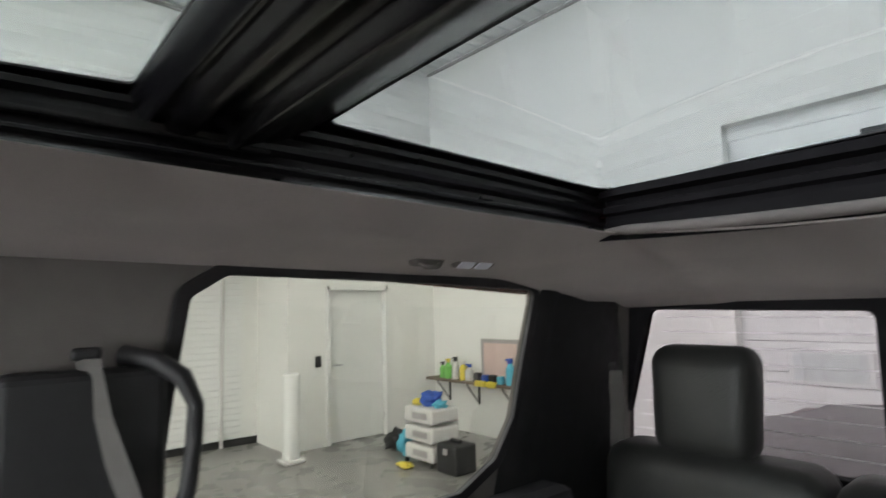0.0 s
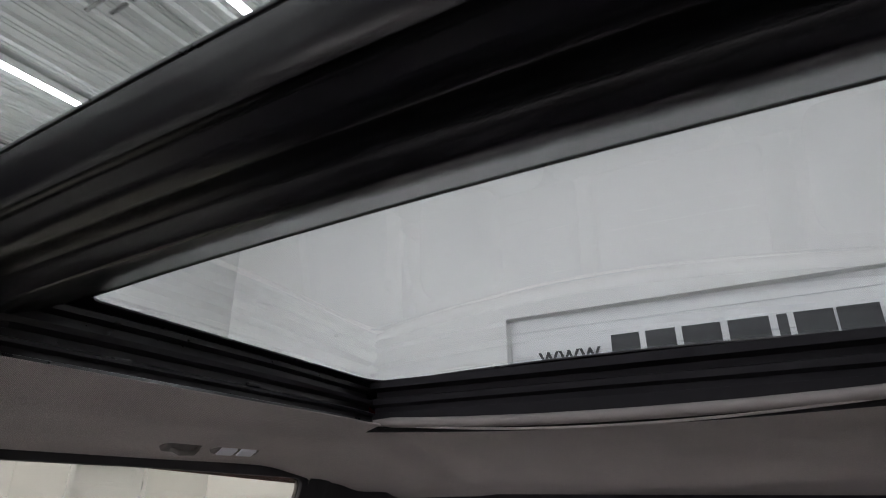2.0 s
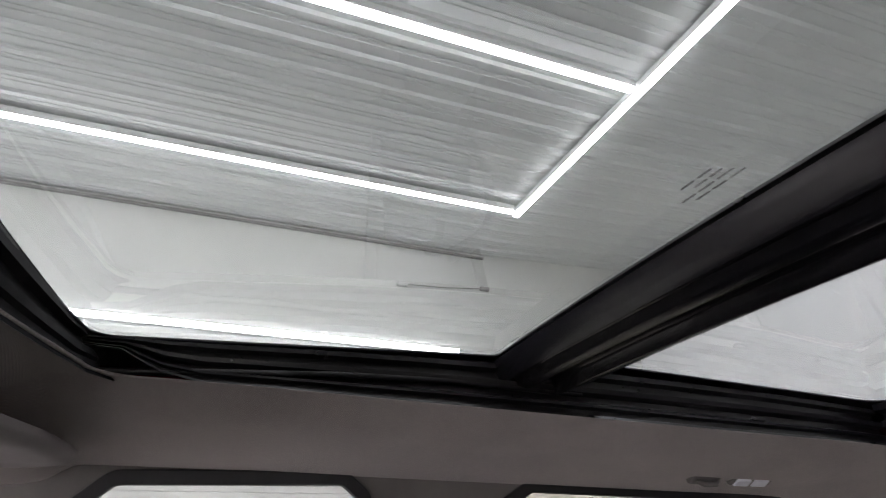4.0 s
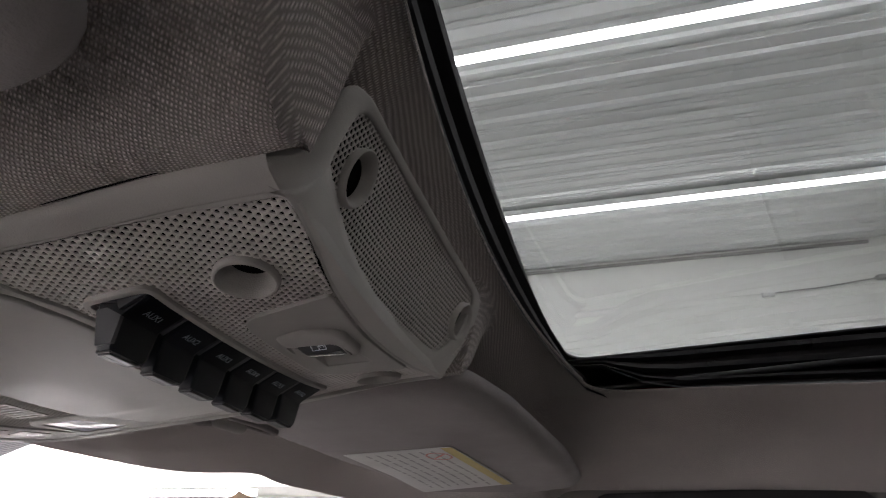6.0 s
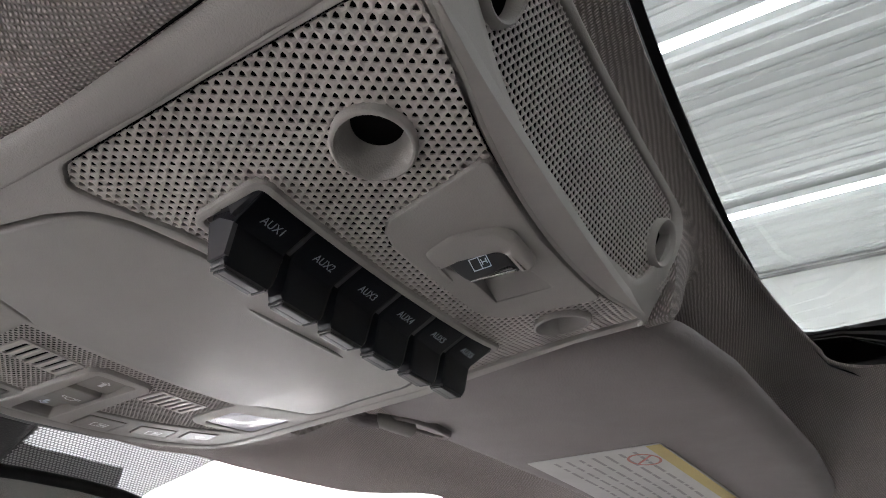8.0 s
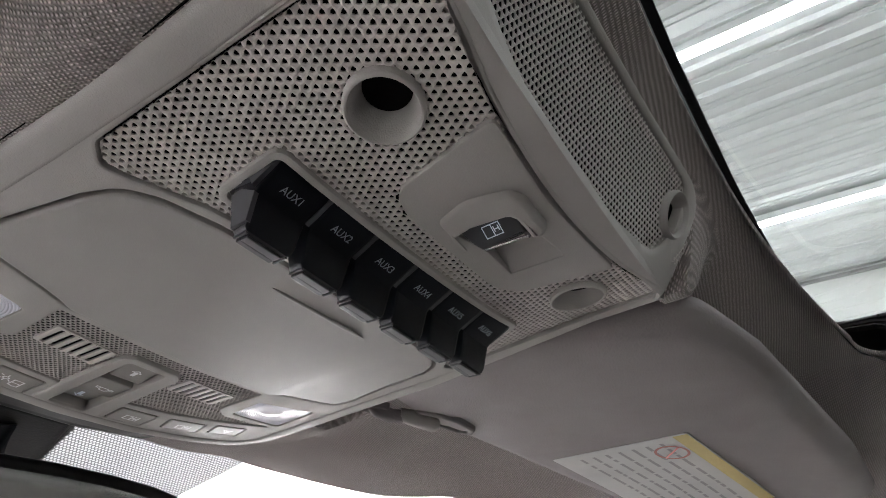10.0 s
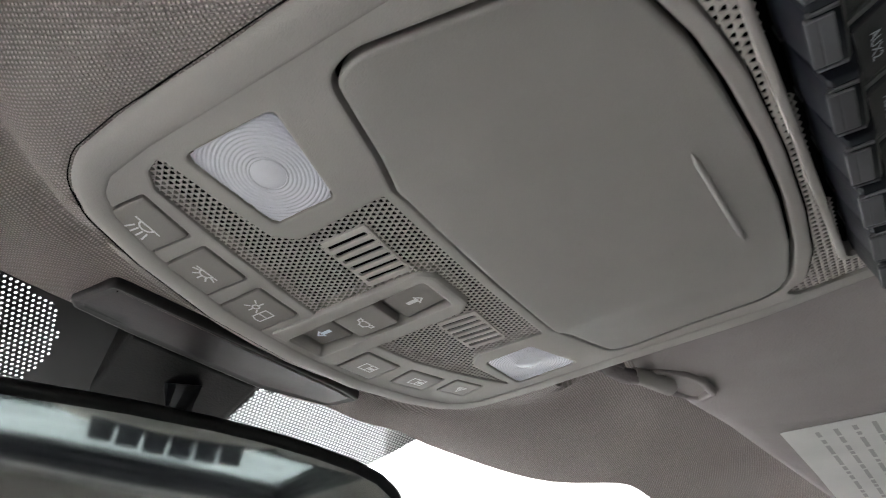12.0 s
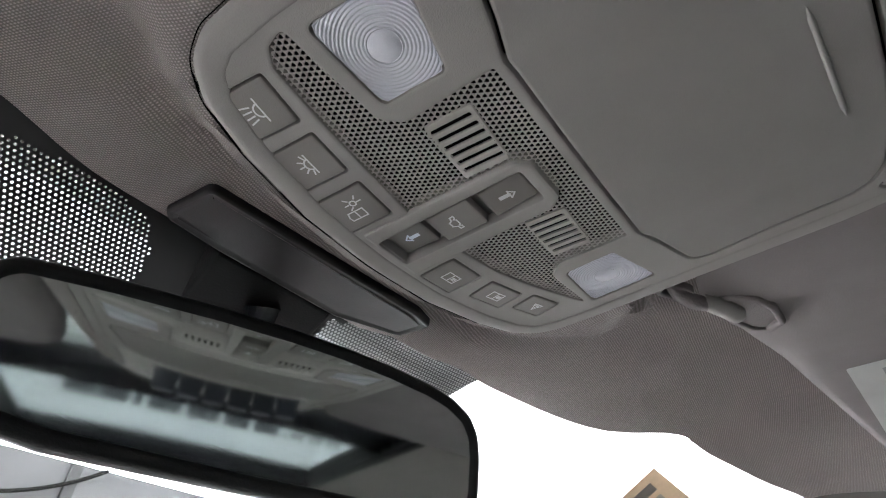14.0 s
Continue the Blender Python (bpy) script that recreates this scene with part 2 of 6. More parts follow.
def plate(outer, holes, place, thick=0.004, bevel=0.001, profile=None, cut_x=0.0, hole_bevel=None):
    """A moulded plate: an outline with holes and rounded edges. place(x, y, level) lays it out; level grows away from its face."""
    bm = bmesh.new()
    profile = profile or [(bevel + 0.0005, 0.0), (bevel, 0.0), (bevel * 0.3, bevel * 0.3), (0.0, bevel), (0.0, thick)]
    hb = bevel if hole_bevel is None else hole_bevel
    inner = [(hb + 0.0005, 0.0), (hb, 0.0), (hb * 0.3, hb * 0.3), (0.0, hb), (0.0, thick)]
    fill = []
    for loop, prof, sign in [(ccw(outer), profile, 1)] + [(ccw(h), inner, -1) for h in holes]:
        rows = [[Vector((p.x, p.y, level)) for p in shrink(loop, sign * inset)] for inset, level in prof]
        made = sheet(bm, rows, closed=True)
        fill.append(made[0])
    flat, ids, edges, loops = [], [], [], []
    for ring in fill:
        n = len(flat)
        flat += [v.co.xy for v in ring]
        ids += ring
        edges += [(n + i, n + (i + 1) % len(ring)) for i in range(len(ring))]
        loops.append([v.co.xy for v in ring])
    co, _, tris, orig, _, _ = delaunay_2d_cdt(flat, edges, [], 0, 1e-7)
    made = [ids[o[0]] if o else bm.verts.new((c.x, c.y, 0.0)) for c, o in zip(co, orig)]
    for t in tris:
        mid = sum((co[k] for k in t), Vector((0, 0))) / 3
        if inside(loops[0], mid.x, mid.y) and not any(inside(h, mid.x, mid.y) for h in loops[1:]):
            corner = [made[k] for k in t]
            if len(set(corner)) == 3 and not bm.faces.get(corner):
                bm.faces.new(corner)
    if cut_x:
        xs = [v.co.x for v in bm.verts]
        x = math.ceil(min(xs) / cut_x) * cut_x
        while x < max(xs):
            bmesh.ops.bisect_plane(bm, geom=bm.verts[:] + bm.edges[:] + bm.faces[:], plane_co=(x, 0, 0), plane_no=(1, 0, 0))
            x += cut_x
    for v in bm.verts:
        v.co = Vector(place(*v.co))
    bmesh.ops.recalc_face_normals(bm, faces=bm.faces[:])
    return bm


def pane_of(outer, place, cut_x=0.0):
    """A single sheet of glass with the given outline."""
    bm = bmesh.new()
    loop = ccw(outer)
    made = [bm.verts.new((p.x, p.y, 0.0)) for p in loop]
    bm.faces.new(made)
    bmesh.ops.triangulate(bm, faces=bm.faces[:])
    if cut_x:
        for axis in (0, 1):
            vals = [v.co[axis] for v in bm.verts]
            x = math.ceil(min(vals) / cut_x) * cut_x
            while x < max(vals):
                bmesh.ops.bisect_plane(bm, geom=bm.verts[:] + bm.edges[:] + bm.faces[:], plane_co=(x, 0, 0) if axis == 0 else (0, x, 0), plane_no=(1, 0, 0) if axis == 0 else (0, 1, 0))
                x += cut_x
    for v in bm.verts:
        v.co = Vector(place(v.co.x, v.co.y, 0.0))
    bmesh.ops.recalc_face_normals(bm, faces=bm.faces[:])
    return bm


def inside(loop, x, y):
    hit = False
    for a, b in zip(loop, loop[1:] + loop[:1]):
        if (a.y > y) != (b.y > y) and x < (b.x - a.x) * (y - a.y) / (b.y - a.y) + a.x:
            hit = not hit
    return hit


def nearest(loop, x, y):
    """The point of an outline nearest to a place, and its distance: below nought inside."""
    best, place = 1e9, None
    for a, b in zip(loop, loop[1:] + loop[:1]):
        ex, ey = b.x - a.x, b.y - a.y
        t = min(1.0, max(0.0, ((x - a.x) * ex + (y - a.y) * ey) / max(ex * ex + ey * ey, 1e-14)))
        px, py = a.x + ex * t, a.y + ey * t
        d = (px - x) ** 2 + (py - y) ** 2
        if d < best:
            best, place = d, (px, py)
    d = math.sqrt(best)
    return place[0], place[1], -d if inside(loop, x, y) else d


def perforated(name, keep, bounds, pitch, place, material, parent, hole=0.80, depth=0.0007, clip=None):
    """A sheet with rows of three-sided holes, each with its own walls and floor."""
    verts, faces = [], []
    x0, y0, x1, y1 = bounds
    dy = pitch * 0.866
    rows = int((y1 - y0) / dy) + 2
    cols = int((x1 - x0) / pitch) + 2
    ring = [math.radians(30 + 60 * k) for k in range(6)]
    rim = [(math.cos(a) * pitch * 0.5774, math.sin(a) * pitch * 0.5774) for a in ring]
    tri = []
    for k in range(6):
        a = ring[k]
        r = pitch * 0.5 * (hole if k % 2 == 1 else hole * 0.72)
        tri.append((math.cos(a) * r, math.sin(a) * r))
    for j in range(rows):
        for i in range(cols):
            cx = x0 + (i + 0.5 * (j % 2)) * pitch
            cy = y0 + j * dy
            if not keep(cx, cy):
                continue
            cell = [(cx + a, cy + b, 0.0) for a, b in rim] + [(cx + a, cy + b, 0.0002) for a, b in tri] + [(cx + a * 0.96, cy + b * 0.96, depth) for a, b in tri]
            if clip is not None:
                far = nearest(clip, cx, cy)[2]
                if far > pitch * 0.5:
                    continue
                if far > -pitch * 0.6:
                    moved = []
                    for a, b, l in cell:
                        qx, qy, d = nearest(clip, a, b)
                        moved.append((qx, qy, l) if d > 0 else (a, b, l))
                    cell = moved
            n = len(verts)
            verts += [place(*c) for c in cell]
            for k in range(6):
                q = (k + 1) % 6
                faces.append((n + k, n + q, n + 6 + q, n + 6 + k))
                faces.append((n + 6 + k, n + 6 + q, n + 12 + q, n + 12 + k))
    me = bpy.data.meshes.new(name)
    me.from_pydata(verts, [], faces)
    me.materials.append(material)
    ob = new(name, me)
    under(ob, parent)
    return ob


# ---- garage ----
WX, WY, WF, WL, CZ = 6.54, -5.55, 6.0, -5.2, 5.25      # wall planes and ceiling height

bm = boxed((WL - 0.4, WY - 2.0, -0.3), (WX + 2.0, WF + 2.4, 0.0))
tagged(part("floor", bm, FLOOR), "polished dark grey concrete garage floor", "floor", kind="structure")

bm = bmesh.new()
profile, x = [], WL
while x < WX + 0.2:
    for dx, dz in ((0.0, 0.0), (0.085, 0.0), (0.105, 0.03), (0.145, 0.03), (0.165, 0.0), (0.205, 0.0), (0.212, 0.008), (0.222, 0.008), (0.229, 0.0), (0.262, 0.0), (0.269, 0.008), (0.279, 0.008), (0.286, 0.0)):
        profile.append((x + dx, dz))
    x += 0.30
sheet(bm, [[(px, WY - 0.2, CZ + 0.14 - pz), (px, -3.0, CZ - pz), (px, WF + 0.2, CZ - pz)] for px, pz in profile])
sheet(bm, [[(WL - 0.3, WY - 0.3, CZ + 0.3), (WL - 0.3, WF + 0.3, CZ + 0.3)], [(WX + 0.3, WY - 0.3, CZ + 0.3), (WX + 0.3, WF + 0.3, CZ + 0.3)]])
# grey strips stand in for the shadow gap where wall meets ceiling
for lo, hi in (((WX - 0.045, -3.0, CZ - 0.075), (WX + 0.02, WF, CZ - 0.045)), ((WL, WY - 0.02, CZ + 0.055), (WX, WY + 0.045, CZ + 0.085))):
    tagged(part("trim", boxed(lo, hi, 0.006), GREY_INK), "grey strip for the shadow line between wall and ceiling", "trim", kind="structure")
tagged(part("ceiling", bm, WHITE_METAL), "white ribbed metal liner ceiling", "ceiling", kind="structure")

# the wall beside the truck: a plain upper part, a room block with a door, and a recess
bm = boxed((WX, -3.2, 2.62), (WX + 1.1, WF + 0.2, CZ + 0.3))
box(bm, (WX, WY - 0.2, 0.0), (WX + 1.1, -4.68, CZ + 0.3))
box(bm, (WX, -3.78, 0.0), (WX + 1.1, -3.2, CZ + 0.3))
box(bm, (WX, -4.68, 2.0), (WX + 1.1, -3.78, CZ + 0.3))
box(bm, (WX + 0.92, -3.25, 0.0), (WX + 1.1, WF + 0.2, 2.7))
tagged(part("wall_east", bm, WHITE_WALL), "white painted garage wall with a recess", "wall", kind="structure")
tagged(part("baseboard", boxed((WX + 0.9, -3.2, 0.0), (WX + 0.918, WF, 0.09)), BLACK_P), "black rubber baseboard", "baseboard", kind="structure")

shutter = thing("roller_shutter", (WX + 0.9, 0.5, 0.0), "white horizontally slatted shutter in the wall recess", "shutter", kind="structure")
slat = boxed((WX + 0.895, -2.98, 0.095), (WX + 0.915, 4.0, 0.171), 0.006)
first = part("slat", slat, WHITE_METAL, shutter)
for k in range(1, 31):
    more = new("slat", first.data)
    more.matrix_basis = Matrix.Translation((0, 0, 0.08 * k))
    under(more, shutter)
part("guide_rail", boxed((WX + 0.86, -2.74, 0.0), (WX + 0.89, -2.70, 2.6), 0.004), PAPER, shutter, "pale vertical guide rail")
door = thing("door_1", (WX, -4.23, 0), "closed white flush door in a white frame", "door", kind="structure")
part("leaf", boxed((WX + 0.07, -4.66, 0.01), (WX + 0.11, -3.80, 1.98), 0.003), DOOR_PAINT, door)
bm = boxed((WX - 0.012, -3.80, 0.0), (WX + 0.1, -3.74, 2.04), 0.004)
box(bm, (WX - 0.012, -4.72, 0.0), (WX + 0.1, -4.66, 2.04), 0.004)
box(bm, (WX - 0.012, -4.72, 1.98), (WX + 0.098, -3.742, 2.04), 0.004)
part("frame", bm, DOOR_PAINT, door)
bm = bmesh.new()
tube(bm, [(WX + 0.07, -3.87, 1.0), (WX + 0.02, -3.87, 1.0), (WX + 0.01, -3.98, 1.0)], 0.01)
part("handle", bm, CHROME, door, "steel lever handle")
for z in (0.25, 1.0, 1.75):
    part("hinge", boxed((WX + 0.05, -4.675, z - 0.05), (WX + 0.069, -4.655, z + 0.05), 0.003), CHROME, door)
box_switch = thing("light_switch", (WX, -3.6, 1.1), "black switch plate on the white wall", "switch")
part("plate", boxed((WX - 0.02, -3.66, 1.0), (WX, -3.58, 1.14), 0.006), BLACK_P, box_switch)
bm = bmesh.new()
tube(bm, [(WX + 0.88, -3.05, 0.45), (WX + 0.88, -3.05, 2.6)], 0.018)
tagged(part("conduit", bm, GREY_INK), "grey conduit running down the white wall", "pipe", kind="structure")

# the wall behind the truck, with the overhead door in its opening
OX, OZ = 2.17, 3.38
bm = boxed((OX, WY - 0.25, 0.0), (WX + 0.1, WY, CZ + 0.3))
box(bm, (WL - 0.2, WY - 0.25, 0.0), (-2.1, WY, CZ + 0.3))
box(bm, (-2.1, WY - 0.25, OZ), (OX, WY, CZ + 0.3))
tagged(part("wall_south", bm, WHITE_WALL), "white painted garage wall round the overhead door", "wall", kind="structure")
odoor = thing("overhead_door", (0.0, WY - 0.12, 0), "closed white sectional overhead door with dark lettering", "garage door", kind="structure")
z = 0.0
while z < OZ:
    part("panel", boxed((-2.1, WY - 0.19, z + 0.0015), (OX, WY - 0.13, min(z + 0.2685, OZ)), 0.003), WHITE_METAL, odoor)
    z += 0.27
part("window_frame", boxed((1.16, WY - 0.128, 0.98), (1.80, WY - 0.115, 1.29), 0.008), WHITE_METAL, odoor)
part("pane", boxed((1.21, WY - 0.1145, 1.02), (1.75, WY - 0.110, 1.25)), plain("frosted_pane", (0.62, 0.66, 0.66), 0.3), odoor)
curve = bpy.data.curves.new("sign", "FONT")
curve.body, curve.size, curve.extrude, curve.align_x = "www.", 0.30, 0.004, "LEFT"
text = new("sign", curve)
me = bpy.data.meshes.new_from_object(text.evaluated_get(bpy.context.evaluated_depsgraph_get()))
span = max(v.co.x for v in me.vertices)
me.transform(Matrix(((-0.70 / span, 0, 0, 1.87), (0, 0, 1, WY - 0.124), (0, 1, 0, 2.87), (0, 0, 0, 1))))
bpy.data.objects.remove(text)
me.materials.clear()
me.materials.append(SIGN_DARK)
tagged(under(new("lettering", me), odoor), "dark letters on the white door")
x = 1.87 - 0.70 - 0.06
for w, z0, z1, gap in ((0.27, 2.87, 3.10, 0.06), (0.27, 2.87, 3.10, 0.06), (0.33, 2.87, 3.10, 0.06), (0.33, 2.87, 3.10, 0.06), (0.08, 2.87, 3.10, 0.05), (0.29, 2.87, 3.10, 0.02), (0.30, 2.87, 3.10, 0.05)):
    part("bar", boxed((x - w, WY - 0.129, z0), (x, WY - 0.120, z1)), SIGN_DARK, odoor, "dark plain lettering bar")
    x -= w + gap

tagged(part("wall_west", boxed((WL - 0.3, WY - 0.2, 0.0), (WL, WF + 0.2, CZ + 0.3)), WHITE_WALL), "white painted garage wall", "wall", kind="structure")
bm = boxed((WL - 0.2, WF, 5.15), (WX + 1.2, WF + 0.3, CZ + 0.3))
box(bm, (WL - 0.2, WF, 0.0), (-4.9, WF + 0.3, 5.15))
box(bm, (6.3, WF, 0.0), (WX + 1.2, WF + 0.3, 5.15))
tagged(part("wall_north", bm, WHITE_WALL), "white garage wall round the front opening", "wall", kind="structure")
# added glowing sheet: lights the cab as the bright white wall would
tagged(part("backdrop", boxed((-9.0, WF + 2.5, -0.3), (11.0, WF + 2.6, 8.0)), WALL_GLOW), "glowing sheet in place of the brightly lit white wall ahead", "backdrop", kind="structure")
# guessed board for unidentified grey shapes ahead, dark enough not to blow out
stand = thing("grey_stand_in", (3.0, 8.2, 0.0), "stand-in board with a dark hose for unidentified grey shapes ahead", "screen")
part("board", boxed((1.55, 8.16, 0.0), (4.44, 8.22, 3.21), 0.01), BOARD_GREY, stand)
part("post", boxed((2.60, 8.10, 0.0), (2.73, 8.158, 3.20), 0.01), TRIM, stand, "grey upright post")
bm = bmesh.new()
tube(bm, [(1.5 + 1.5 * k / 16, 8.08, 2.70 + 0.06 * (k / 16) + 0.44 * (k / 16) ** 2.2) for k in range(17)], 0.022, 8)
part("hose", bm, GAP, stand, "dark hanging hose", smooth=60)


def light_strip(a, b, w, label="white linear light strip under the ribbed ceiling"):
    """A linear lamp: a white channel with a glowing diffuser."""
    a, b = Vector(a), Vector(b)
    lo = Vector(map(min, a, b)) - Vector((w / 2, w / 2, 0.02))
    hi = Vector(map(max, a, b)) + Vector((w / 2, w / 2, 0.0))
    lamp = thing("light_strip", (a + b) / 2, label, "light strip", "light strips of the garage")
    part("channel", boxed((lo.x, lo.y, hi.z), (hi.x, hi.y, hi.z + 0.07)), WHITE_METAL, lamp)
    part("diffuser", boxed((lo.x + 0.004, lo.y + 0.004, lo.z), (hi.x - 0.004, hi.y - 0.004, hi.z - 0.001), 0.004), LED, lamp, "glowing white diffuser")
    return lamp


LZ = CZ - 0.10
for x in (5.08, 2.78, 0.46, -1.86):
    light_strip((x, -2.70, LZ), (x, 5.2, LZ), 0.085)
light_strip((-1.86, -2.82, LZ), (5.12, -2.82, LZ), 0.085)
light_strip((-1.86, 5.32, LZ), (5.12, 5.32, LZ), 0.085)
for y0, y1, z in ((-2.6, 3.9, 3.78), (4.4, 5.9, 2.55)):
    strip = thing("light_strip", (WX, (y0 + y1) / 2, z), "white linear light strip along the wall", "light strip", "light strips of the garage")
    part("channel", boxed((WX - 0.03, y0, z - 0.04), (WX, y1, z + 0.04)), WHITE_METAL, strip)
    part("diffuser", boxed((WX - 0.05, y0 + 0.004, z - 0.035), (WX - 0.031, y1 - 0.004, z + 0.035), 0.004), LED, strip, "glowing white diffuser")
# a wall arm high on the wall
arm = thing("wall_cable", (WX, -2.4, 4.68), "thin grey cable between two hooks on the white wall", "cable")
bm = bmesh.new()
tube(bm, [(WX - 0.03, -1.82, 4.63), (WX - 0.035, -2.4, 4.655), (WX - 0.03, -2.98, 4.72)], 0.008, 6)
part("cable", bm, GREY_INK, arm)
for y, z in ((-1.8, 4.62), (-3.0, 4.72)):
    part("hook", boxed((WX - 0.06, y - 0.07, z - 0.03), (WX, y + 0.07, z + 0.03), 0.015), GREY_INK if y < -2 else WHITE_METAL, arm)

# ---- things along the garage walls ----
roll = thing("paper_roll", (6.13, -3.06, 0), "tall white roll standing on the garage floor", "roll")
bm = bmesh.new()
tube(bm, [(6.13, -3.06, 0.0), (6.13, -3.06, 0.02), (6.13, -3.06, 0.99), (6.13, -3.06, 1.0)], [0.095, 0.1, 0.1, 0.095], 20, up=(0, 1, 0))
part("sheet_roll", bm, DOOR_PAINT, roll)
part("foot", boxed((6.0, -3.19, 0.0), (6.26, -2.93, 0.05), 0.02), PAPER, roll)

SY = WY + 0.28
shelf = thing("wall_shelf", (5.75, WY, 0.7), "dark wall shelf on steel brackets with cleaning supplies", "shelf")
part("board", boxed((4.72, WY, 0.70), (6.42, SY, 0.735), 0.004), WOOD, shelf)
for x in (4.95, 5.6, 6.2):
    bm = boxed((x - 0.012, WY + 0.001, 0.40), (x + 0.012, WY + 0.02, 0.70))
    tube(bm, [(x, WY + 0.02, 0.42), (x, SY - 0.04, 0.69)], 0.009, 6)
    part("bracket", bm, BLACK_P, shelf)
board = thing("picture_board", (5.1, WY + 0.1, 0.74), "pink board in a dark frame leaning on the shelf", "board")
part("sheet", boxed((4.80, WY + 0.075, 0.80), (5.41, WY + 0.09, 1.24)), PINK, board)
bm = bmesh.new()
for lo, hi in (((4.76, WY + 0.07, 0.737), (5.45, WY + 0.10, 0.80)), ((4.76, WY + 0.07, 1.24), (5.45, WY + 0.10, 1.29)), ((4.76, WY + 0.071, 0.80), (4.80, WY + 0.099, 1.24)), ((5.41, WY + 0.071, 0.80), (5.45, WY + 0.099, 1.24))):
    box(bm, lo, hi, 0.004)
part("frame", bm, GREY_INK, board)


def bottle(x, y, z, h, r, body, cap, name="spray_bottle", label="plastic cleaning bottle on the shelf"):
    ob = thing(name, (x, y, z), label, "bottle", "bottles on the shelf")
    bm = bmesh.new()
    tube(bm, [(x, y, z), (x, y, z + 0.01), (x, y, z + h * 0.62), (x, y, z + h * 0.76), (x, y, z + h * 0.8)], [r * 0.92, r, r, r * 0.5, r * 0.4], 12, up=(0, 1, 0))
    part("body", bm, body, ob)
    bm = boxed((x - r * 0.45, y - r * 0.45, z + h * 0.8), (x + r * 0.45, y + r * 0.45, z + h), 0.008)
    box(bm, (x - r * 0.3, y - r * 0.3, z + h * 0.9), (x + r * 1.2, y + r * 0.3, z + h * 0.98), 0.006)
    part("trigger", bm, cap, ob)


for x, h, r, body, cap in ((6.15, 0.22, 0.045, GREEN, BLACK_P), (6.03, 0.27, 0.05, GREEN, YELLOW_P), (5.88, 0.30, 0.05, PAPER, BLACK_P), (5.72, 0.26, 0.055, YELLOW_P, PAPER),
                           (5.6, 0.22, 0.06, PAPER, BLUE), (4.85, 0.33, 0.06, CYAN, BLUE)):
    bottle(x, SY - 0.1, 0.735, h, r, body, cap)
for x, w, h, m in ((5.42, 0.1, 0.12, BLACK_P), (5.28, 0.09, 0.1, BLUE), (5.14, 0.1, 0.11, BLACK_P), (5.0, 0.08, 0.1, CYAN)):
    c = thing("cleaner_can", (x, SY - 0.08, 0.735), "small dark and blue containers on the shelf", "can", "containers on the shelf")
    bm = boxed((x - w / 2, SY - 0.12, 0.735), (x + w / 2, SY - 0.04, 0.735 + h), 0.015)
    part("body", bm, m, c)
for x, m in ((5.3, YELLOW_P), (5.1, YELLOW_P)):
    c = thing("folded_cloth", (x, SY - 0.02, 0.735), "folded yellow cloth hanging over the shelf edge", "cloth", "cloths on the shelf")
    part("fold", boxed((x - 0.09, SY - 0.03, 0.69), (x + 0.09, SY + 0.02, 0.765), 0.014), m, c)

cart = thing("storage_bin", (4.95, -4.2, 0), "white plastic bin stand heaped with blue and yellow rags", "bin")
for i in range(3):
    part("tray", boxed((4.76, -4.42, 0.05 + 0.2 * i), (5.26, -4.02, 0.22 + 0.2 * i), 0.03), PAPER, cart)
    part("front_label", boxed((4.84, -4.016, 0.10 + 0.2 * i), (5.10, -4.012, 0.17 + 0.2 * i)), GREY_INK, cart)
for dx in (0.02, 0.46):
    for dy in (0.02, 0.36):
        part("caster", boxed((4.76 + dx, -4.42 + dy, 0.0), (4.80 + dx, -4.38 + dy, 0.05), 0.01), BLACK_P, cart)


def heap(name, x, y, z, size, material, label, seed):
    """A crumpled lump of cloth."""
    bm = bmesh.new()
    bmesh.ops.create_icosphere(bm, subdivisions=3, radius=1.0)
    for v in bm.verts:
        n = noise.noise(v.co * 1.7 + Vector((seed, 0, 0))) * 0.5 + noise.noise(v.co * 4.0 + Vector((0, seed, 0))) * 0.22
        d = v.co * (0.8 + n)
        v.co = Vector((x + d.x * size[0], y + d.y * size[1], z + max(-0.75, d.z) * size[2] + 0.75 * size[2]))
    ob = thing(name, (x, y, z), label, "cloth")
    part("fold", bm, material, ob, smooth=60)


heap("rag_heap", 5.0, -4.22, 0.60, (0.17, 0.15, 0.11), BLUE, "crumpled blue rag on the white bin", 3.0)
heap("rag_heap", 5.17, -4.16, 0.60, (0.08, 0.08, 0.06), YELLOW_P, "crumpled yellow rag on the white bin", 5.0)
heap("rag_heap", 4.84, -4.2, 0.60, (0.09, 0.1, 0.06), CYAN, "crumpled light blue rag on the white bin", 7.0)
heap("rag_heap", 5.46, -4.2, 0.0, (0.13, 0.12, 0.2), CYAN, "light blue cloth bundle on the garage floor", 9.0)
heap("rag_heap", 5.75, -4.28, 0.0, (0.22, 0.16, 0.15), BLACK_P, "dark cloth bundle on the garage floor", 11.0)
heap("rag_heap", 6.02, -4.42, 0.0, (0.13, 0.12, 0.08), PINK, "pink cloth bundle on the garage floor", 13.0)
heap("rag_heap", 5.02, -3.86, 0.0, (0.13, 0.08, 0.045), YELLOW_P, "yellow cloth lying on the garage floor", 15.0)
tool = thing("tool_case", (4.5, -4.15, 0), "black plastic tool case on the garage floor", "case")
part("shell", boxed((4.36, -4.3, 0.0), (4.68, -4.0, 0.3), 0.03), BLACK_P, tool)
part("handle", boxed((4.44, -4.17, 0.3), (4.60, -4.13, 0.34), 0.015), BLACK_P, tool)
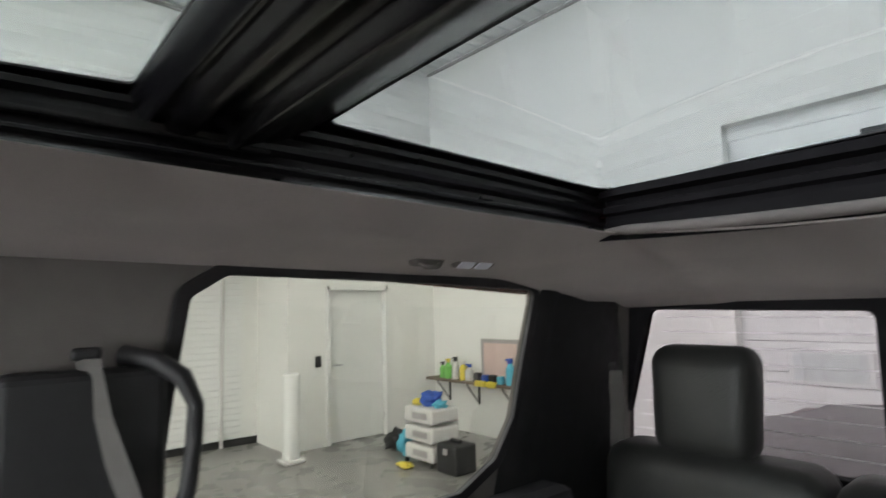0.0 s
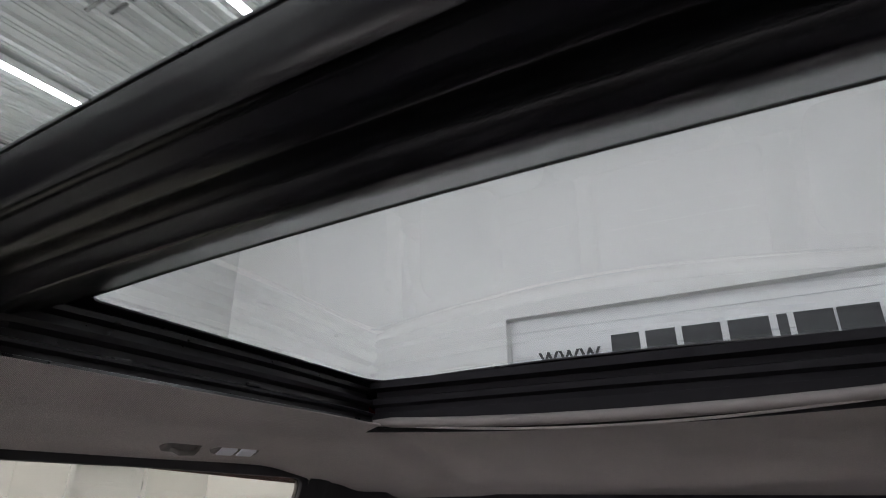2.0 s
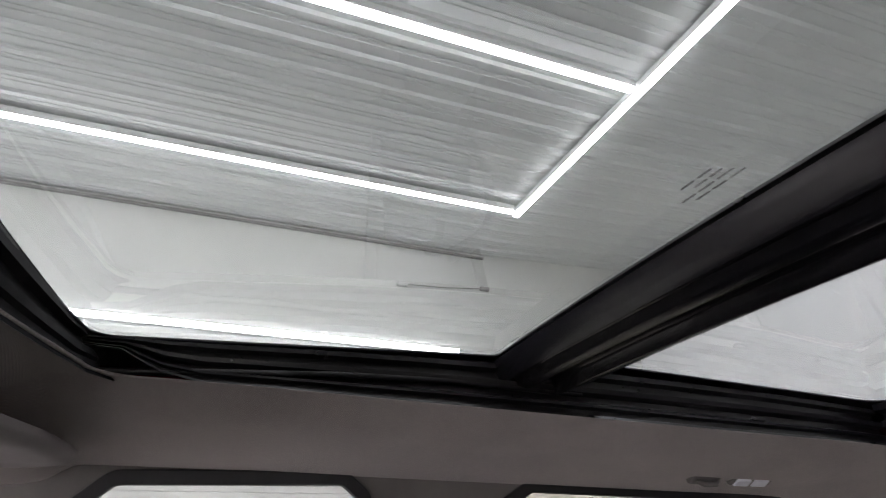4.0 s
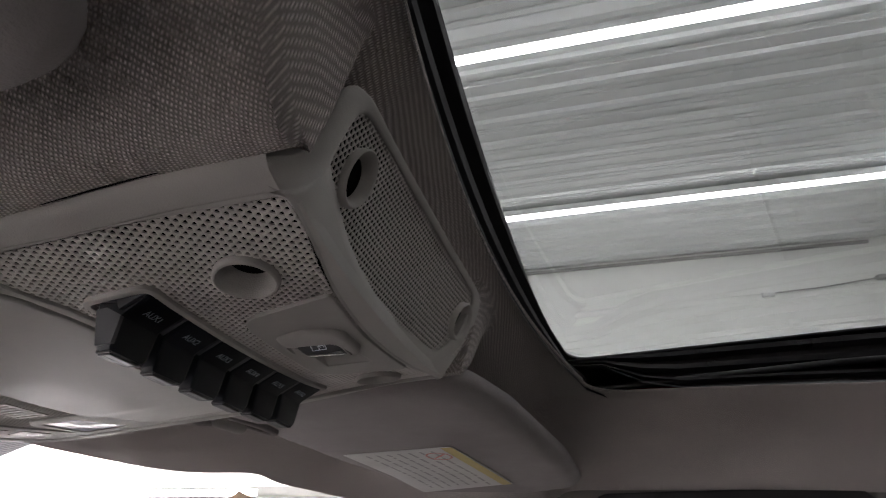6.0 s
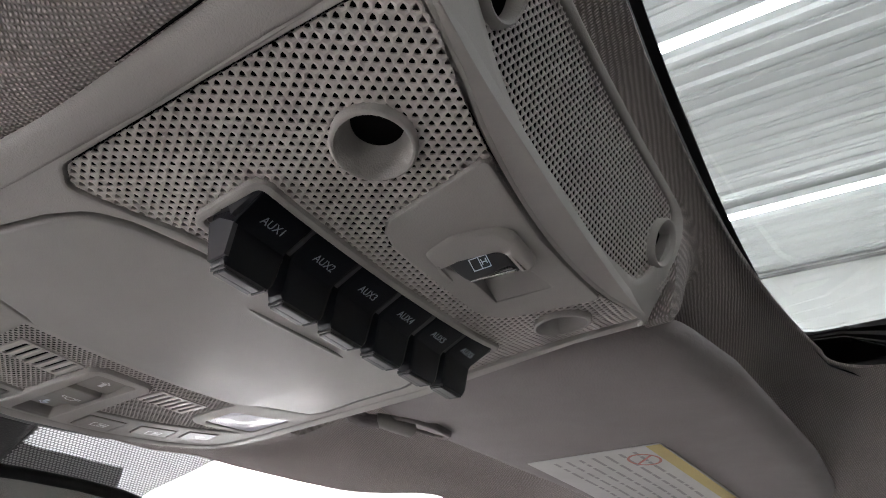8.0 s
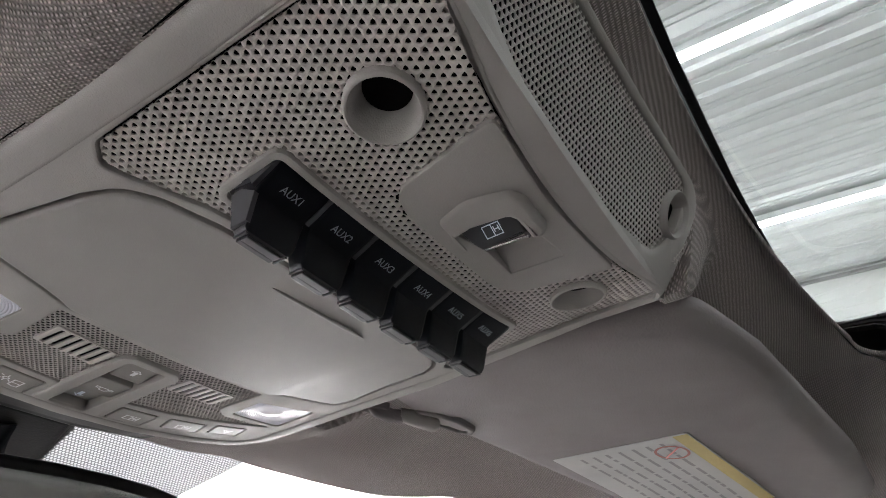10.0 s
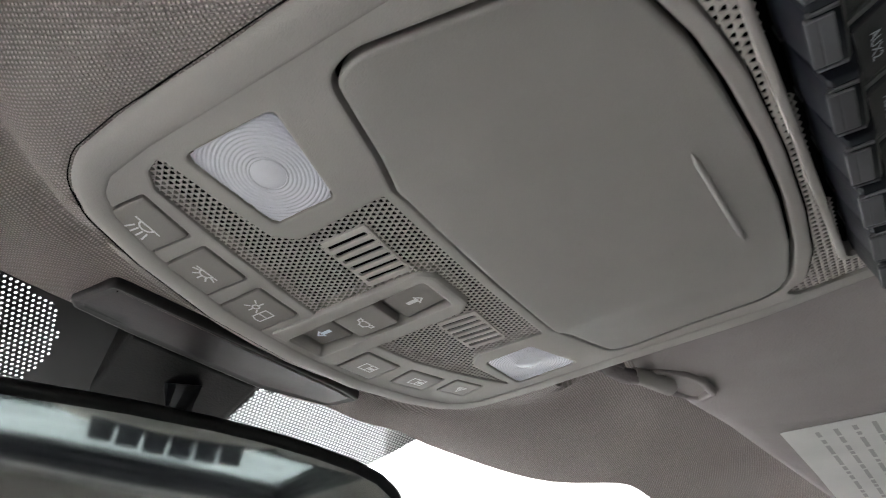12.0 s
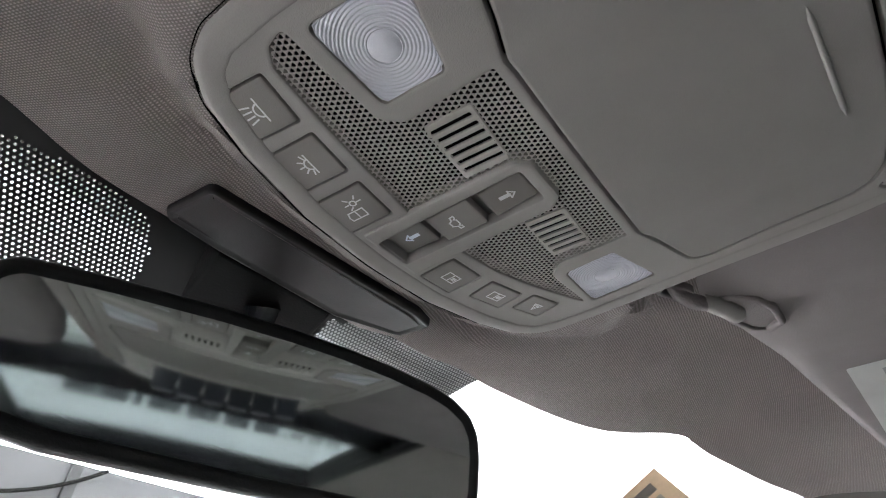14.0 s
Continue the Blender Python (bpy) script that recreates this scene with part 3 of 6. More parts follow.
part("latch", boxed((4.49, -4.0, 0.2), (4.55, -3.985, 0.26), 0.005), GREY_INK, tool)


# ---- cab: roof lining ----
OPEN_X, OPEN_R, OPEN_F = 0.412, -0.895, 0.352     # opening in the lining
HEIGHT = [(-1.40, 1.716), (-1.32, 1.732), (-1.22, 1.752), (-1.18, 1.764), (-1.12, 1.790), (-1.07, 1.806), (-1.04, 1.812), (-0.98, 1.824), (-0.90, 1.837), (-0.65, 1.8425), (-0.3, 1.850), (0.0, 1.856), (0.15, 1.8595), (0.30, 1.861), (0.352, 1.860), (0.368, 1.852), (0.385, 1.841), (0.42, 1.834), (0.55, 1.816), (0.62, 1.802), (0.70, 1.784), (0.76, 1.776), (0.82, 1.776)]
DROP = [(0.0, 0.0), (0.412, 0.0), (0.418, 0.003), (0.435, 0.015), (0.450, 0.025), (0.462, 0.0305), (0.475, 0.0335), (0.50, 0.0365), (0.54, 0.042), (0.577, 0.049), (0.62, 0.056), (0.675, 0.063), (0.72, 0.068)]
EDGE = [(0.0, 0.800), (0.12, 0.800), (0.178, 0.790), (0.29, 0.770), (0.345, 0.748), (0.39, 0.708), (0.45, 0.695), (0.58, 0.673), (0.72, 0.645)]


XC = -0.008


def under_z(x, y):
    """Height of the console's lower face."""
    u = abs(x - XC)
    return 1.7712 - 0.077 * (y - 0.4703) + 0.55 * (x + 0.012) ** 2 + 1.9 * max(0.0, u - 0.05) ** 2 * step(0.52, 0.42, y)


def both(points):
    """Left-hand outline points (front to back) completed by their mirror images."""
    return points + [(2 * XC - x, y) for x, y in points[::-1]]


outline = rounded(both([(XC - 0.002, 0.724), (-0.052, 0.7225), (-0.092, 0.716), (-0.117, 0.709), (-0.130, 0.699), (-0.1355, 0.685), (-0.1355, 0.660), (-0.131, 0.600), (-0.126, 0.527), (-0.1225, 0.471), (-0.1215, 0.430), (-0.1208, 0.4000), (-0.1206, 0.3935), (-0.1205, 0.3800)]), 0.022, 5)
EDGE_LOOP = ccw(outline)


def lining(x, y):
    side = abs(x)
    d = lerp_table(DROP, side) * (1 - 0.8 * step(0.40, 0.68, y)) * (1 - 0.85 * step(-1.02, -1.36, y))
    sag = 0.024 * max(0.0, 1 - (side / 0.42) ** 2) * step(-0.80, -0.89, y) * step(-1.40, -1.20, y)
    flat = lerp_table(HEIGHT, y) - d - sag - 0.0055 * step(0.735, 0.753, y) * step(0.17, 0.11, side)
    if y < 0.36:
        return flat
    # the lining is moulded down to the console's rim
    ex, ey, away = nearest(EDGE_LOOP, x, y)
    near = step(-0.011, -0.002, away) * (1.0 - step(0.003, 0.070 - 0.045 * step(0.68, 0.725, y), away)) * step(0.364, 0.384, y)
    near *= 1.0 - (1.0 - step(0.1005, 0.1065, abs(x - XC))) * step(0.412, 0.400, y)
    low = under_z(ex, ey) + 0.0015
    if x > XC:
        low = max(low, 1.803 * step(0.372, 0.40, y) * step(0.668, 0.636, y))
    return flat - near * max(0.0, flat - low)


def front_edge(x):
    return lerp_table(EDGE, abs(x)) - 0.0125 * step(0.055, 0.085, x) * step(0.20, 0.13, x)


bm = bmesh.new()
R = 0.05
xs_out = [0.412, 0.425, 0.44, 0.455, 0.47, 0.485, 0.50, 0.515, 0.53, 0.545, 0.56, 0.58, 0.60, 0.63, 0.66, 0.70]


def bow_front(x):
    return 0.361 - 0.36 * x * x if abs(x) < 0.36 else 0.361 - 0.36 * 0.36**2 - (1 - math.sqrt(max(0.0, 1 - ((abs(x) - 0.36) / 0.0521) ** 2))) * R


def bow_rear(x):
    return OPEN_R if abs(x) < 0.385 else OPEN_R + (1 - math.sqrt(max(0.0, 1 - ((abs(x) - 0.385) / 0.0271) ** 2))) * 0.026


mids = sorted({round(i * 0.02, 3) for i in range(20)} | {0.09, 0.095, 0.105, 0.109, 0.113, 0.115, 0.117, 0.1225, 0.125, 0.1275, 0.131, 0.135, 0.145, 0.15, 0.155, 0.17, 0.19, 0.21} | {0.37, 0.385, 0.393, 0.40, 0.406, 0.410, 0.412})
inner = [-x for x in mids[::-1] if x > 0] + mids
# before the opening
rows = []
for k in range(71):
    t = (k / 70) ** 1.25
    row = []
    for x in [-x for x in xs_out[:0:-1]] + inner + xs_out[1:]:
        y0 = bow_front(x) if abs(x) <= 0.412 else bow_front(0.412)
        y = y0 + (front_edge(x) - y0) * t
        row.append((x, y, lining(x, y)))
    rows.append(row)
sheet(bm, rows)
# behind the opening
rows = []
for k in range(25):
    t = k / 24
    row = []
    for x in [-x for x in xs_out[:0:-1]] + inner + xs_out[1:]:
        y0 = bow_rear(x) if abs(x) <= 0.412 else bow_rear(0.412)
        y = y0 + (-1.40 - y0) * t
        row.append((x, y, lining(x, y)))
    rows.append(row)
sheet(bm, rows)
# beside the opening
for s in (1, -1):
    rows = []
    y0, y1 = bow_rear(0.412), bow_front(0.412)
    for k in range(41):
        y = y0 + (y1 - y0) * k / 40
        rows.append([(s * x, y, lining(x, y)) for x in xs_out])
    sheet(bm, rows)
# the rolled edge of the opening
loop = [(x, bow_front(x)) for x in inner] + [(0.412, bow_front(0.412) + (bow_rear(0.412) - bow_front(0.412)) * k / 30) for k in range(1, 30)] + [(x, bow_rear(x)) for x in inner[::-1]] + [(-0.412, bow_rear(0.412) + (bow_front(0.412) - bow_rear(0.412)) * k / 30) for k in range(1, 30)]
ring = [Vector(p) for p in loop]
if sum(a.x * b.y - b.x * a.y for a, b in zip(ring, ring[1:] + ring[:1])) < 0:
    ring = ring[::-1]
outs = [ring, shrink(ring, 0.002), shrink(ring, 0.0025), shrink(ring, -0.004)]
sheet(bm, [[(p.x, p.y, lining(q.x, q.y) + up) for p, q in zip(o, ring)] for o, up in zip(outs, (0.0, 0.0012, 0.0028, 0.004))], closed=True)
bmesh.ops.remove_doubles(bm, verts=bm.verts[:], dist=0.0004)
bmesh.ops.recalc_face_normals(bm, faces=bm.faces[:])
tagged(part("ceiling_lining", bm, CLOTH, smooth=50), "grey-brown knitted cloth roof lining of the cab", "headliner", kind="structure")

# outer roof skin with the opening for the glass
hole = rounded([(-0.52, -1.02), (0.52, -1.02), (0.52, 0.45), (-0.52, 0.45)], 0.06)
bm = plate(rounded([(-0.72, -1.46), (0.72, -1.46), (0.70, 0.58), (0.3, 0.68), (-0.3, 0.68), (-0.70, 0.58)], 0.05), [hole], lambda x, y, l: (x, y, 1.955 - 0.05 * (y + 0.3) ** 2 - 0.05 * x * x - 0.11 * step(0.42, 0.68, y) - 0.16 * step(-1.1, -1.46, y) + l), 0.004, 0.001, cut_x=0.12)
tagged(part("roof_skin", bm, BODY, smooth=40), "dark red painted outer roof panel of the truck", "roof", kind="structure")


# ---- cab: sunroof ----
def glass_z(x, y):
    return 1.931 - 0.05 * (y + 0.3) ** 2 + 0.010 * (1 - (x / 0.42) ** 2)


roof = thing("panoramic_sunroof", (0.0, -0.3, 1.9), "two-panel tinted glass sunroof in black rails", "sunroof")
front_hole = rounded([(-0.428, -0.166), (0.428, -0.166), (0.443, 0.324), (0.30, 0.3465), (0.0, 0.3590), (-0.30, 0.3465), (-0.443, 0.324)], [0.012, 0.012, 0.035, 0.2, 0.2, 0.2, 0.035])
rear_hole = rounded([(-0.421, -0.919), (0.421, -0.919), (0.424, -0.365), (-0.424, -0.365)], [0.07, 0.07, 0.024, 0.024], 8)
for nm, hole, y0, y1 in (("front", front_hole, -0.235, 0.47), ("rear", rear_hole, -1.04, -0.245)):
    out = rounded([(-0.545, y0), (0.545, y0), (0.545, y1), (-0.545, y1)], 0.05)
    bm = plate(out, [hole], lambda x, y, l: (x, y, glass_z(x, y) + l), 0.0025, 0.0005, cut_x=0.07)
    part(nm + "_border", bm, RAIL, roof, "black printed border of the glass", smooth=40)
    bm = pane_of(out, lambda x, y, l: (x, y, glass_z(x, y) + 0.0035), 0.05)
    part(nm + "_glass", bm, ROOF_GLASS if nm == "front" else BRIGHTER_ROOF_GLASS, roof, "green-tinted glass panel", smooth=40)


def extruded(profile, along):
    """A profile (a, z) swept over stations (function a, z -> point)."""
    bm = bmesh.new()
    sheet(bm, [[p(a, z) for a, z in profile] for p in along])
    bmesh.ops.recalc_face_normals(bm, faces=bm.faces[:])
    return bm


SIDE = [(0.4100, 1.8615), (0.4135, 1.866), (0.424, 1.868), (0.426, 1.874), (0.420, 1.877), (0.420, 1.880), (0.434, 1.884), (0.436, 1.892), (0.427, 1.896), (0.426, 1.902), (0.441, 1.905), (0.443, 1.914), (0.434, 1.918), (0.434, 1.924), (0.45, 1.930)]
for s in (1, -1):
    stations = []
    for k in range(31):
        y = -0.91 + 1.24 * k / 30
        low = lerp_table(HEIGHT, y) + 0.0015 + 0.03 * step(0.22, 0.30, y)
        high = glass_z(0.43, y) - 0.001
        stations.append(lambda a, z, y=y, s=s, low=low, high=high: (s * (a - 0.004 * step(0.2, 0.33, y)), y, low + (z - 1.8615) * (high - low) / 0.0685))
    part("side_rail", extruded(SIDE, stations), RAIL, roof, "black grooved side rail", smooth=30)
    bm = bmesh.new()
    tube(bm, [(s * 0.432, -0.30, 1.888), (s * 0.430, -0.1, 1.892), (s * 0.428, 0.05, 1.887), (s * 0.426, 0.2, 1.877), (s * 0.424, 0.31, 1.869)], 0.004, 8)
    part("lift_arm", bm, RAIL, roof, "black lifting arm", smooth=60)
    for y in (-0.285, -0.42, -0.62):
        part("clip", boxed((min(s * 0.421, s * 0.428), y - 0.012, 1.868), (max(s * 0.421, s * 0.428), y + 0.012, 1.874), 0.002), RUBBER, roof)
BEAM = [(-0.362, 1.9285), (-0.356, 1.9275), (-0.348, 1.9245), (-0.344, 1.9205), (-0.337, 1.919), (-0.333, 1.914), (-0.262, 1.886), (-0.256, 1.886), (-0.252, 1.898), (-0.246, 1.902), (-0.226, 1.900), (-0.222, 1.893), (-0.212, 1.890), (-0.196, 1.893), (-0.192, 1.900), (-0.184, 1.902), (-0.180, 1.898), (-0.176, 1.902), (-0.173, 1.910), (-0.169, 1.916), (-0.165, 1.926)]
part("cross_beam", extruded(BEAM, [(lambda a, z, x=-0.45 + 0.9 * k / 16: (x, a, z + 0.009 * (1 - (x / 0.42) ** 2))) for k in range(17)]), plain("beam_black", (0.010, 0.009, 0.012), 0.24, vary=0.3, vary_scale=9.0, spec=0.5), roof, "black ribbed cross beam", smooth=75)
SILL = [(0.0, 1.862), (0.002, 1.872), (0.016, 1.874), (0.018, 1.884), (0.006, 1.888), (0.006, 1.898), (0.022, 1.902), (0.020, 1.912), (-0.002, 1.916), (0.0, 1.930)]
part("front_sill", extruded(SILL, [(lambda a, z, x=-0.414 + 0.828 * k / 24: (x, bow_front(min(abs(x), 0.405)) + (0.359 - 0.13 * x * x - bow_front(min(abs(x), 0.405))) * (z - 1.862) / 0.068 + 0.4 * a - 0.002, z - 0.005 - 0.008 * (x / 0.4) ** 2 * (z - 1.862) / 0.07)) for k in range(25)]), SILL_BLACK, roof, "black front sill of the sunroof", smooth=30)
part("rear_sill", extruded([(0.008, 1.822), (-0.004, 1.838)] + [(-a, z) for a, z in SILL[1:]], [(lambda a, z, x=-0.43 + 0.86 * k / 20: (x, -0.905 + a, z - 0.014 + (0.006 + 0.010 * (x / 0.41) ** 2) * step(1.87, 1.825, z))) for k in range(21)]), SILL_BLACK, roof, "black rear sill of the sunroof", smooth=30)
bm = bmesh.new()
tube(bm, [(x, -0.898, 1.829 + 0.012 * (abs(x) / 0.41) ** 2) for x in [-0.415 + 0.83 * k / 20 for k in range(21)]], [0.005] + [0.0115] * 19 + [0.005], 14, flat=0.78)
part("shade_bar", bm, plain("shade_cloth", (0.17, 0.15, 0.145), 0.85, grain=0.0004, grain_scale=700.0), roof, "grey cloth-covered edge of the rolled sunshade", smooth=60)
# black rod for the shade in the slot below the bar
bm = bmesh.new()
tube(bm, [(x, -0.901, 1.8175 + 0.0125 * (abs(x) / 0.41) ** 2) for x in [-0.405 + 0.81 * k / 20 for k in range(21)]], 0.0042, 8)
part("slot_shade", bm, GAP, roof, "black strip for the shade in the slot under the sunshade")
bm = bmesh.new()
for k, (w, n) in enumerate(((0.036, 3), (0.040, 3), (0.032, 2), (0.036, 2))):
    for i in range(n):
        box(bm, (-0.040 + 0.003 * k + i * w * 0.45, -0.133 + k * 0.007, glass_z(0.0, -0.12) - 0.0010), (-0.040 + 0.003 * k + (i + 0.8) * w * 0.45, -0.131 + k * 0.007, glass_z(0.0, -0.12) - 0.0006))
FAINT = plain("faint_print", (0.4, 0.4, 0.4), 0.6)
FAINT.node_tree.nodes["Principled BSDF"].inputs["Alpha"].default_value = 0.3
part("glass_marking", bm, FAINT, roof, "small grey glass marking bars")

# ---- cab: side walls with windows ----
SILL_Z = 1.36
rear_win = [(-0.262, SILL_Z + 0.01), (-0.262, 1.485), (-0.278, 1.612), (-0.297, 1.741), (-0.349, 1.773), (-0.62, 1.767), (-1.018, 1.752), (-0.966, 1.60), (-0.934, 1.49), (-0.882, 1.415), (-0.79, SILL_Z + 0.01)]
front_win = [(0.60, SILL_Z + 0.03), (0.42, 1.66), (0.30, 1.772), (-0.015, 1.778), (-0.045, 1.755), (-0.075, SILL_Z + 0.02)]


def cab_side(s):
    side = "passenger" if s > 0 else "driver"
    wall_out = [(1.30, 0.55), (1.30, 1.30), (0.72, 1.72), (0.62, 1.80), (0.50, 1.90), (-1.20, 1.90), (-1.44, 1.80), (-1.44, 0.55)]
    rw = rounded(rear_win, [0.02, 0.0, 0.0, 0.012, 0.03, 0.0, 0.02, 0.0, 0.03, 0.05, 0.05])
    fw = rounded(front_win, [0.02, 0.0, 0.03, 0.02, 0.02, 0.02])
    lay = lambda x, y, l: (s * (0.685 + l + 0.10 * max(0.0, 1.5 - y) ** 1.2), x, y)
    bm = plate(wall_out, [shrink(ccw(rw), -0.016), shrink(ccw(fw), -0.016)], lay, 0.03, 0.008)
    bmesh.ops.recalc_face_normals(bm, faces=bm.faces[:])
    tagged(part("cab_wall", bm, PILLAR, smooth=35), "grey upper trim of the cab's " + side + " side", "trim", kind="structure")
    for nm, loop, lo, hi in (("rear", rear_win, 0, 0), ("front", front_win, 0, 0)):
        door = thing("cab_door", (s * 0.70, loop[0][0], 1.0), "truck " + nm + " door with a black window seal and a dark panel", "truck door", "cab doors")
        ring = ccw(rounded(loop, 0.02))
        place = lambda x, y, l: (s * (0.678 + l + 0.10 * max(0.0, 1.5 - y) ** 1.2), x, y)
        part("window_seal", plate(shrink(ring, -0.020), [shrink(ring, 0.001)], place, 0.012, 0.003), RUBBER, door, "black rubber window seal", smooth=35)
        pane = part("window_pane", pane_of(shrink(ring, -0.008), lambda x, y, l: (s * (0.6865 + 0.10 * max(0.0, 1.5 - y) ** 1.2), x, y)), SIDE_GLASS if nm == "rear" else DOOR_GLASS if s > 0 else DRIVER_GLASS, door, "side window glass")
        pane.visible_shadow = False
        ys = [p[0] for p in loop]
        bm = boxed((min(s * 0.60, s * 0.70), min(ys) - 0.02, 0.60), (max(s * 0.60, s * 0.70), max(ys) + 0.02, SILL_Z - 0.005), 0.03)
        part("door_panel", bm, TRIM, door, "dark moulded door panel")
        bm = bmesh.new()
        cols = [min(ys) - 0.018 + (max(ys) - min(ys) + 0.036) * i / 6 for i in range(7)]
        sheet(bm, [[(s * (0.722 + 0.10 * max(0.0, 1.5 - z) ** 1.2 + 0.012 * math.sin(math.pi * (z - 0.56) / 0.78)), y, z) for y in cols] for z in [0.56 + 0.78 * k / 8 for k in range(9)]])
        bmesh.ops.solidify(bm, geom=bm.faces[:], thickness=0.004)
        part("door_skin", bm, BODY, door, "dark red painted door skin", smooth=50)


cab_side(1)
cab_side(-1)

# ---- cab: rear wall with the sliding window ----
RW = -1.40
right_pane = rounded([(0.731, 1.366), (0.636, 1.700), (0.162, 1.691), (0.164, 1.360)], 0.022)
left_pane = rounded([(-0.33, 1.360), (-0.32, 1.691), (-0.636, 1.700), (-0.731, 1.366)], 0.022)
slide_pane = rounded([(0.130, 1.366), (0.112, 1.668), (-0.255, 1.660), (-0.272, 1.366)], 0.026)
bm = plate([(-0.82, 0.55), (0.82, 0.55), (0.79, 1.45), (0.68, 1.80), (-0.68, 1.80), (-0.79, 1.45)], [right_pane, left_pane, slide_pane], lambda x, y, l: (x, RW - l, y), 0.03, 0.004)
tagged(part("rear_wall", bm, SILL_BLACK, smooth=35), "black frame round the cab's sliding rear window", "wall", kind="structure")
rwin = thing("window_1", (0, RW, 1.36), "three-pane sliding rear window in a black frame", "window", kind="structure")
for loop, nm in ((right_pane, "fixed_pane"), (left_pane, "fixed_pane"), (slide_pane, "sliding_pane")):
    pane = part(nm, pane_of(shrink(ccw(loop), -0.006), lambda x, y, l: (x, RW - 0.014, y)), REAR_GLASS, rwin, "lightly tinted glass")
    pane.visible_shadow = False
bm = bmesh.new()
for k in range(9):
    z = 1.40 + 0.035 * k
    tube(bm, [(0.165 + 0.0, RW - 0.0125, z), (0.69 - 0.1 * (z - 1.4) / 0.3, RW - 0.0125, z)], 0.0006, 4)
    tube(bm, [(-0.25, RW - 0.0125, z), (0.095, RW - 0.0125, z)], 0.0006, 4)
part("heating_wire", bm, GREY_INK, rwin, "thin printed heating lines")

tagged(part("cab_floor", boxed((-0.8, -1.42, 0.52), (0.8, 1.35, 0.6)), TRIM), "dark carpet floor of the cab", "floor", kind="structure")
# out of view; its raised colour throws windshield light upwards
bm = boxed((-0.78, 0.66, 0.60), (0.78, 1.80, 1.10), 0.08, steps=4)
tagged(part("dashboard", bm, DASH), "unseen moulded dashboard, lightened to bounce light upwards", "dashboard", kind="structure")
tagged(part("cab_front", boxed((-0.80, 1.78, 0.52), (0.80, 1.86, 1.14)), TRIM), "dark front bulkhead of the cab", "wall", kind="structure")
for s in (1, -1):
    tagged(part("front_panel", boxed((min(s * 0.80, s * 0.84), 1.27, 0.52), (max(s * 0.80, s * 0.84), 1.86, 1.16), 0.01), BODY), "dark red body side before the door", "body panel", kind="structure")
hood = thing("hood", (0.0, 2.5, 1.1), "dark red painted hood of the truck", "hood")
bm = bmesh.new()
sheet(bm, [[(x, 1.87 + 1.45 * k / 14, 1.15 - 0.10 * (k / 14) ** 2 - 0.30 * step(0.86, 1.0, k / 14) - 0.05 * (x / 0.9) ** 2 + 0.02 * step(0.55, 0.62, abs(x))) for x in [-0.92 + 1.84 * i / 30 for i in range(31)]] for k in range(15)])
bmesh.ops.solidify(bm, geom=bm.faces[:], thickness=0.02)
part("hood_skin", bm, BODY, hood, smooth=50)
for s in (1, -1):
    part("fender", boxed((min(s * 0.86, s * 0.98), 1.87, 0.55), (max(s * 0.86, s * 0.98), 3.25, 1.06), 0.05, steps=3), BODY, hood)
    bm = bmesh.new()
    tube(bm, [(s * 0.62, 2.55, 0.42), (s * 0.64, 2.55, 0.42), (s * 0.82, 2.55, 0.42), (s * 0.835, 2.55, 0.42)], [0.37, 0.42, 0.42, 0.37], 32)
    part("tyre", bm, RUBBER, hood, "black tyre on the floor", smooth=40)
part("grille_front", boxed((-0.85, 3.22, 0.5), (0.85, 3.32, 0.98), 0.03), BLACK_P, hood)


# ---- cab: windshield ----
def shield_y(x):
    return 0.812 - 0.30 * x * x


def shield(x, y, l=0.0):
    return (x, y + l * 0.5, 1.775 - 0.6 * (y - shield_y(x)) + l * 0.85)


wind = thing("windshield", (0.0, 0.85, 1.75), "clear curved windshield with a dotted black border", "windshield", kind="structure")
for nm, lo, hi, l0 in (("front_glass", 0.0, 0, 0.0),):
    bm = bmesh.new()
    for l in (0.0,):
        sheet(bm, [[shield(x, shield_y(x) - 0.05 + 1.13 * k / 12, l + 0.001) for x in [-0.72 + 1.44 * i / 24 for i in range(25)]] for k in range(13)])
    g = part(nm, bm, FRONT_GLASS, wind, "clear windshield glass", smooth=60)
    g.visible_shadow = False


# ---- overhead console ----
def on_console(off=0.0):
    return lambda x, y, l: (x, y, under_z(x, y) + off + l)


console = thing("overhead_console", (XC, 0.55, 1.80), "grey plastic overhead console with grilles, lamps and switches", "console")
lid = rounded([(-0.060, 0.6068), (-0.066, 0.6075), (-0.080, 0.603), (-0.109, 0.5965), (-0.1115, 0.585), (-0.1065, 0.563), (-0.1005, 0.537), (-0.0945, 0.5225), (-0.084, 0.5145), (-0.064, 0.5080), (-0.045, 0.5048), (-0.016, 0.5020), (0.016, 0.5010), (0.046, 0.5026), (0.073, 0.5068), (0.083, 0.5130), (0.088, 0.5225), (0.0905, 0.555), (0.0955, 0.585), (0.093, 0.5955), (0.064, 0.6025), (0.050, 0.6068)],
              [0, 0.004, 0.01, 0.012, 0.02, 0.02, 0.02, 0.02, 0.02, 0.03, 0.03, 0.03, 0.03, 0.03, 0.02, 0.01, 0.02, 0.02, 0.02, 0.012, 0.01, 0.004])


def groove_y(x):
    """The seam between the lower grille and the rounded rear end."""
    return 0.402 - 1.35 * (x - XC) ** 2


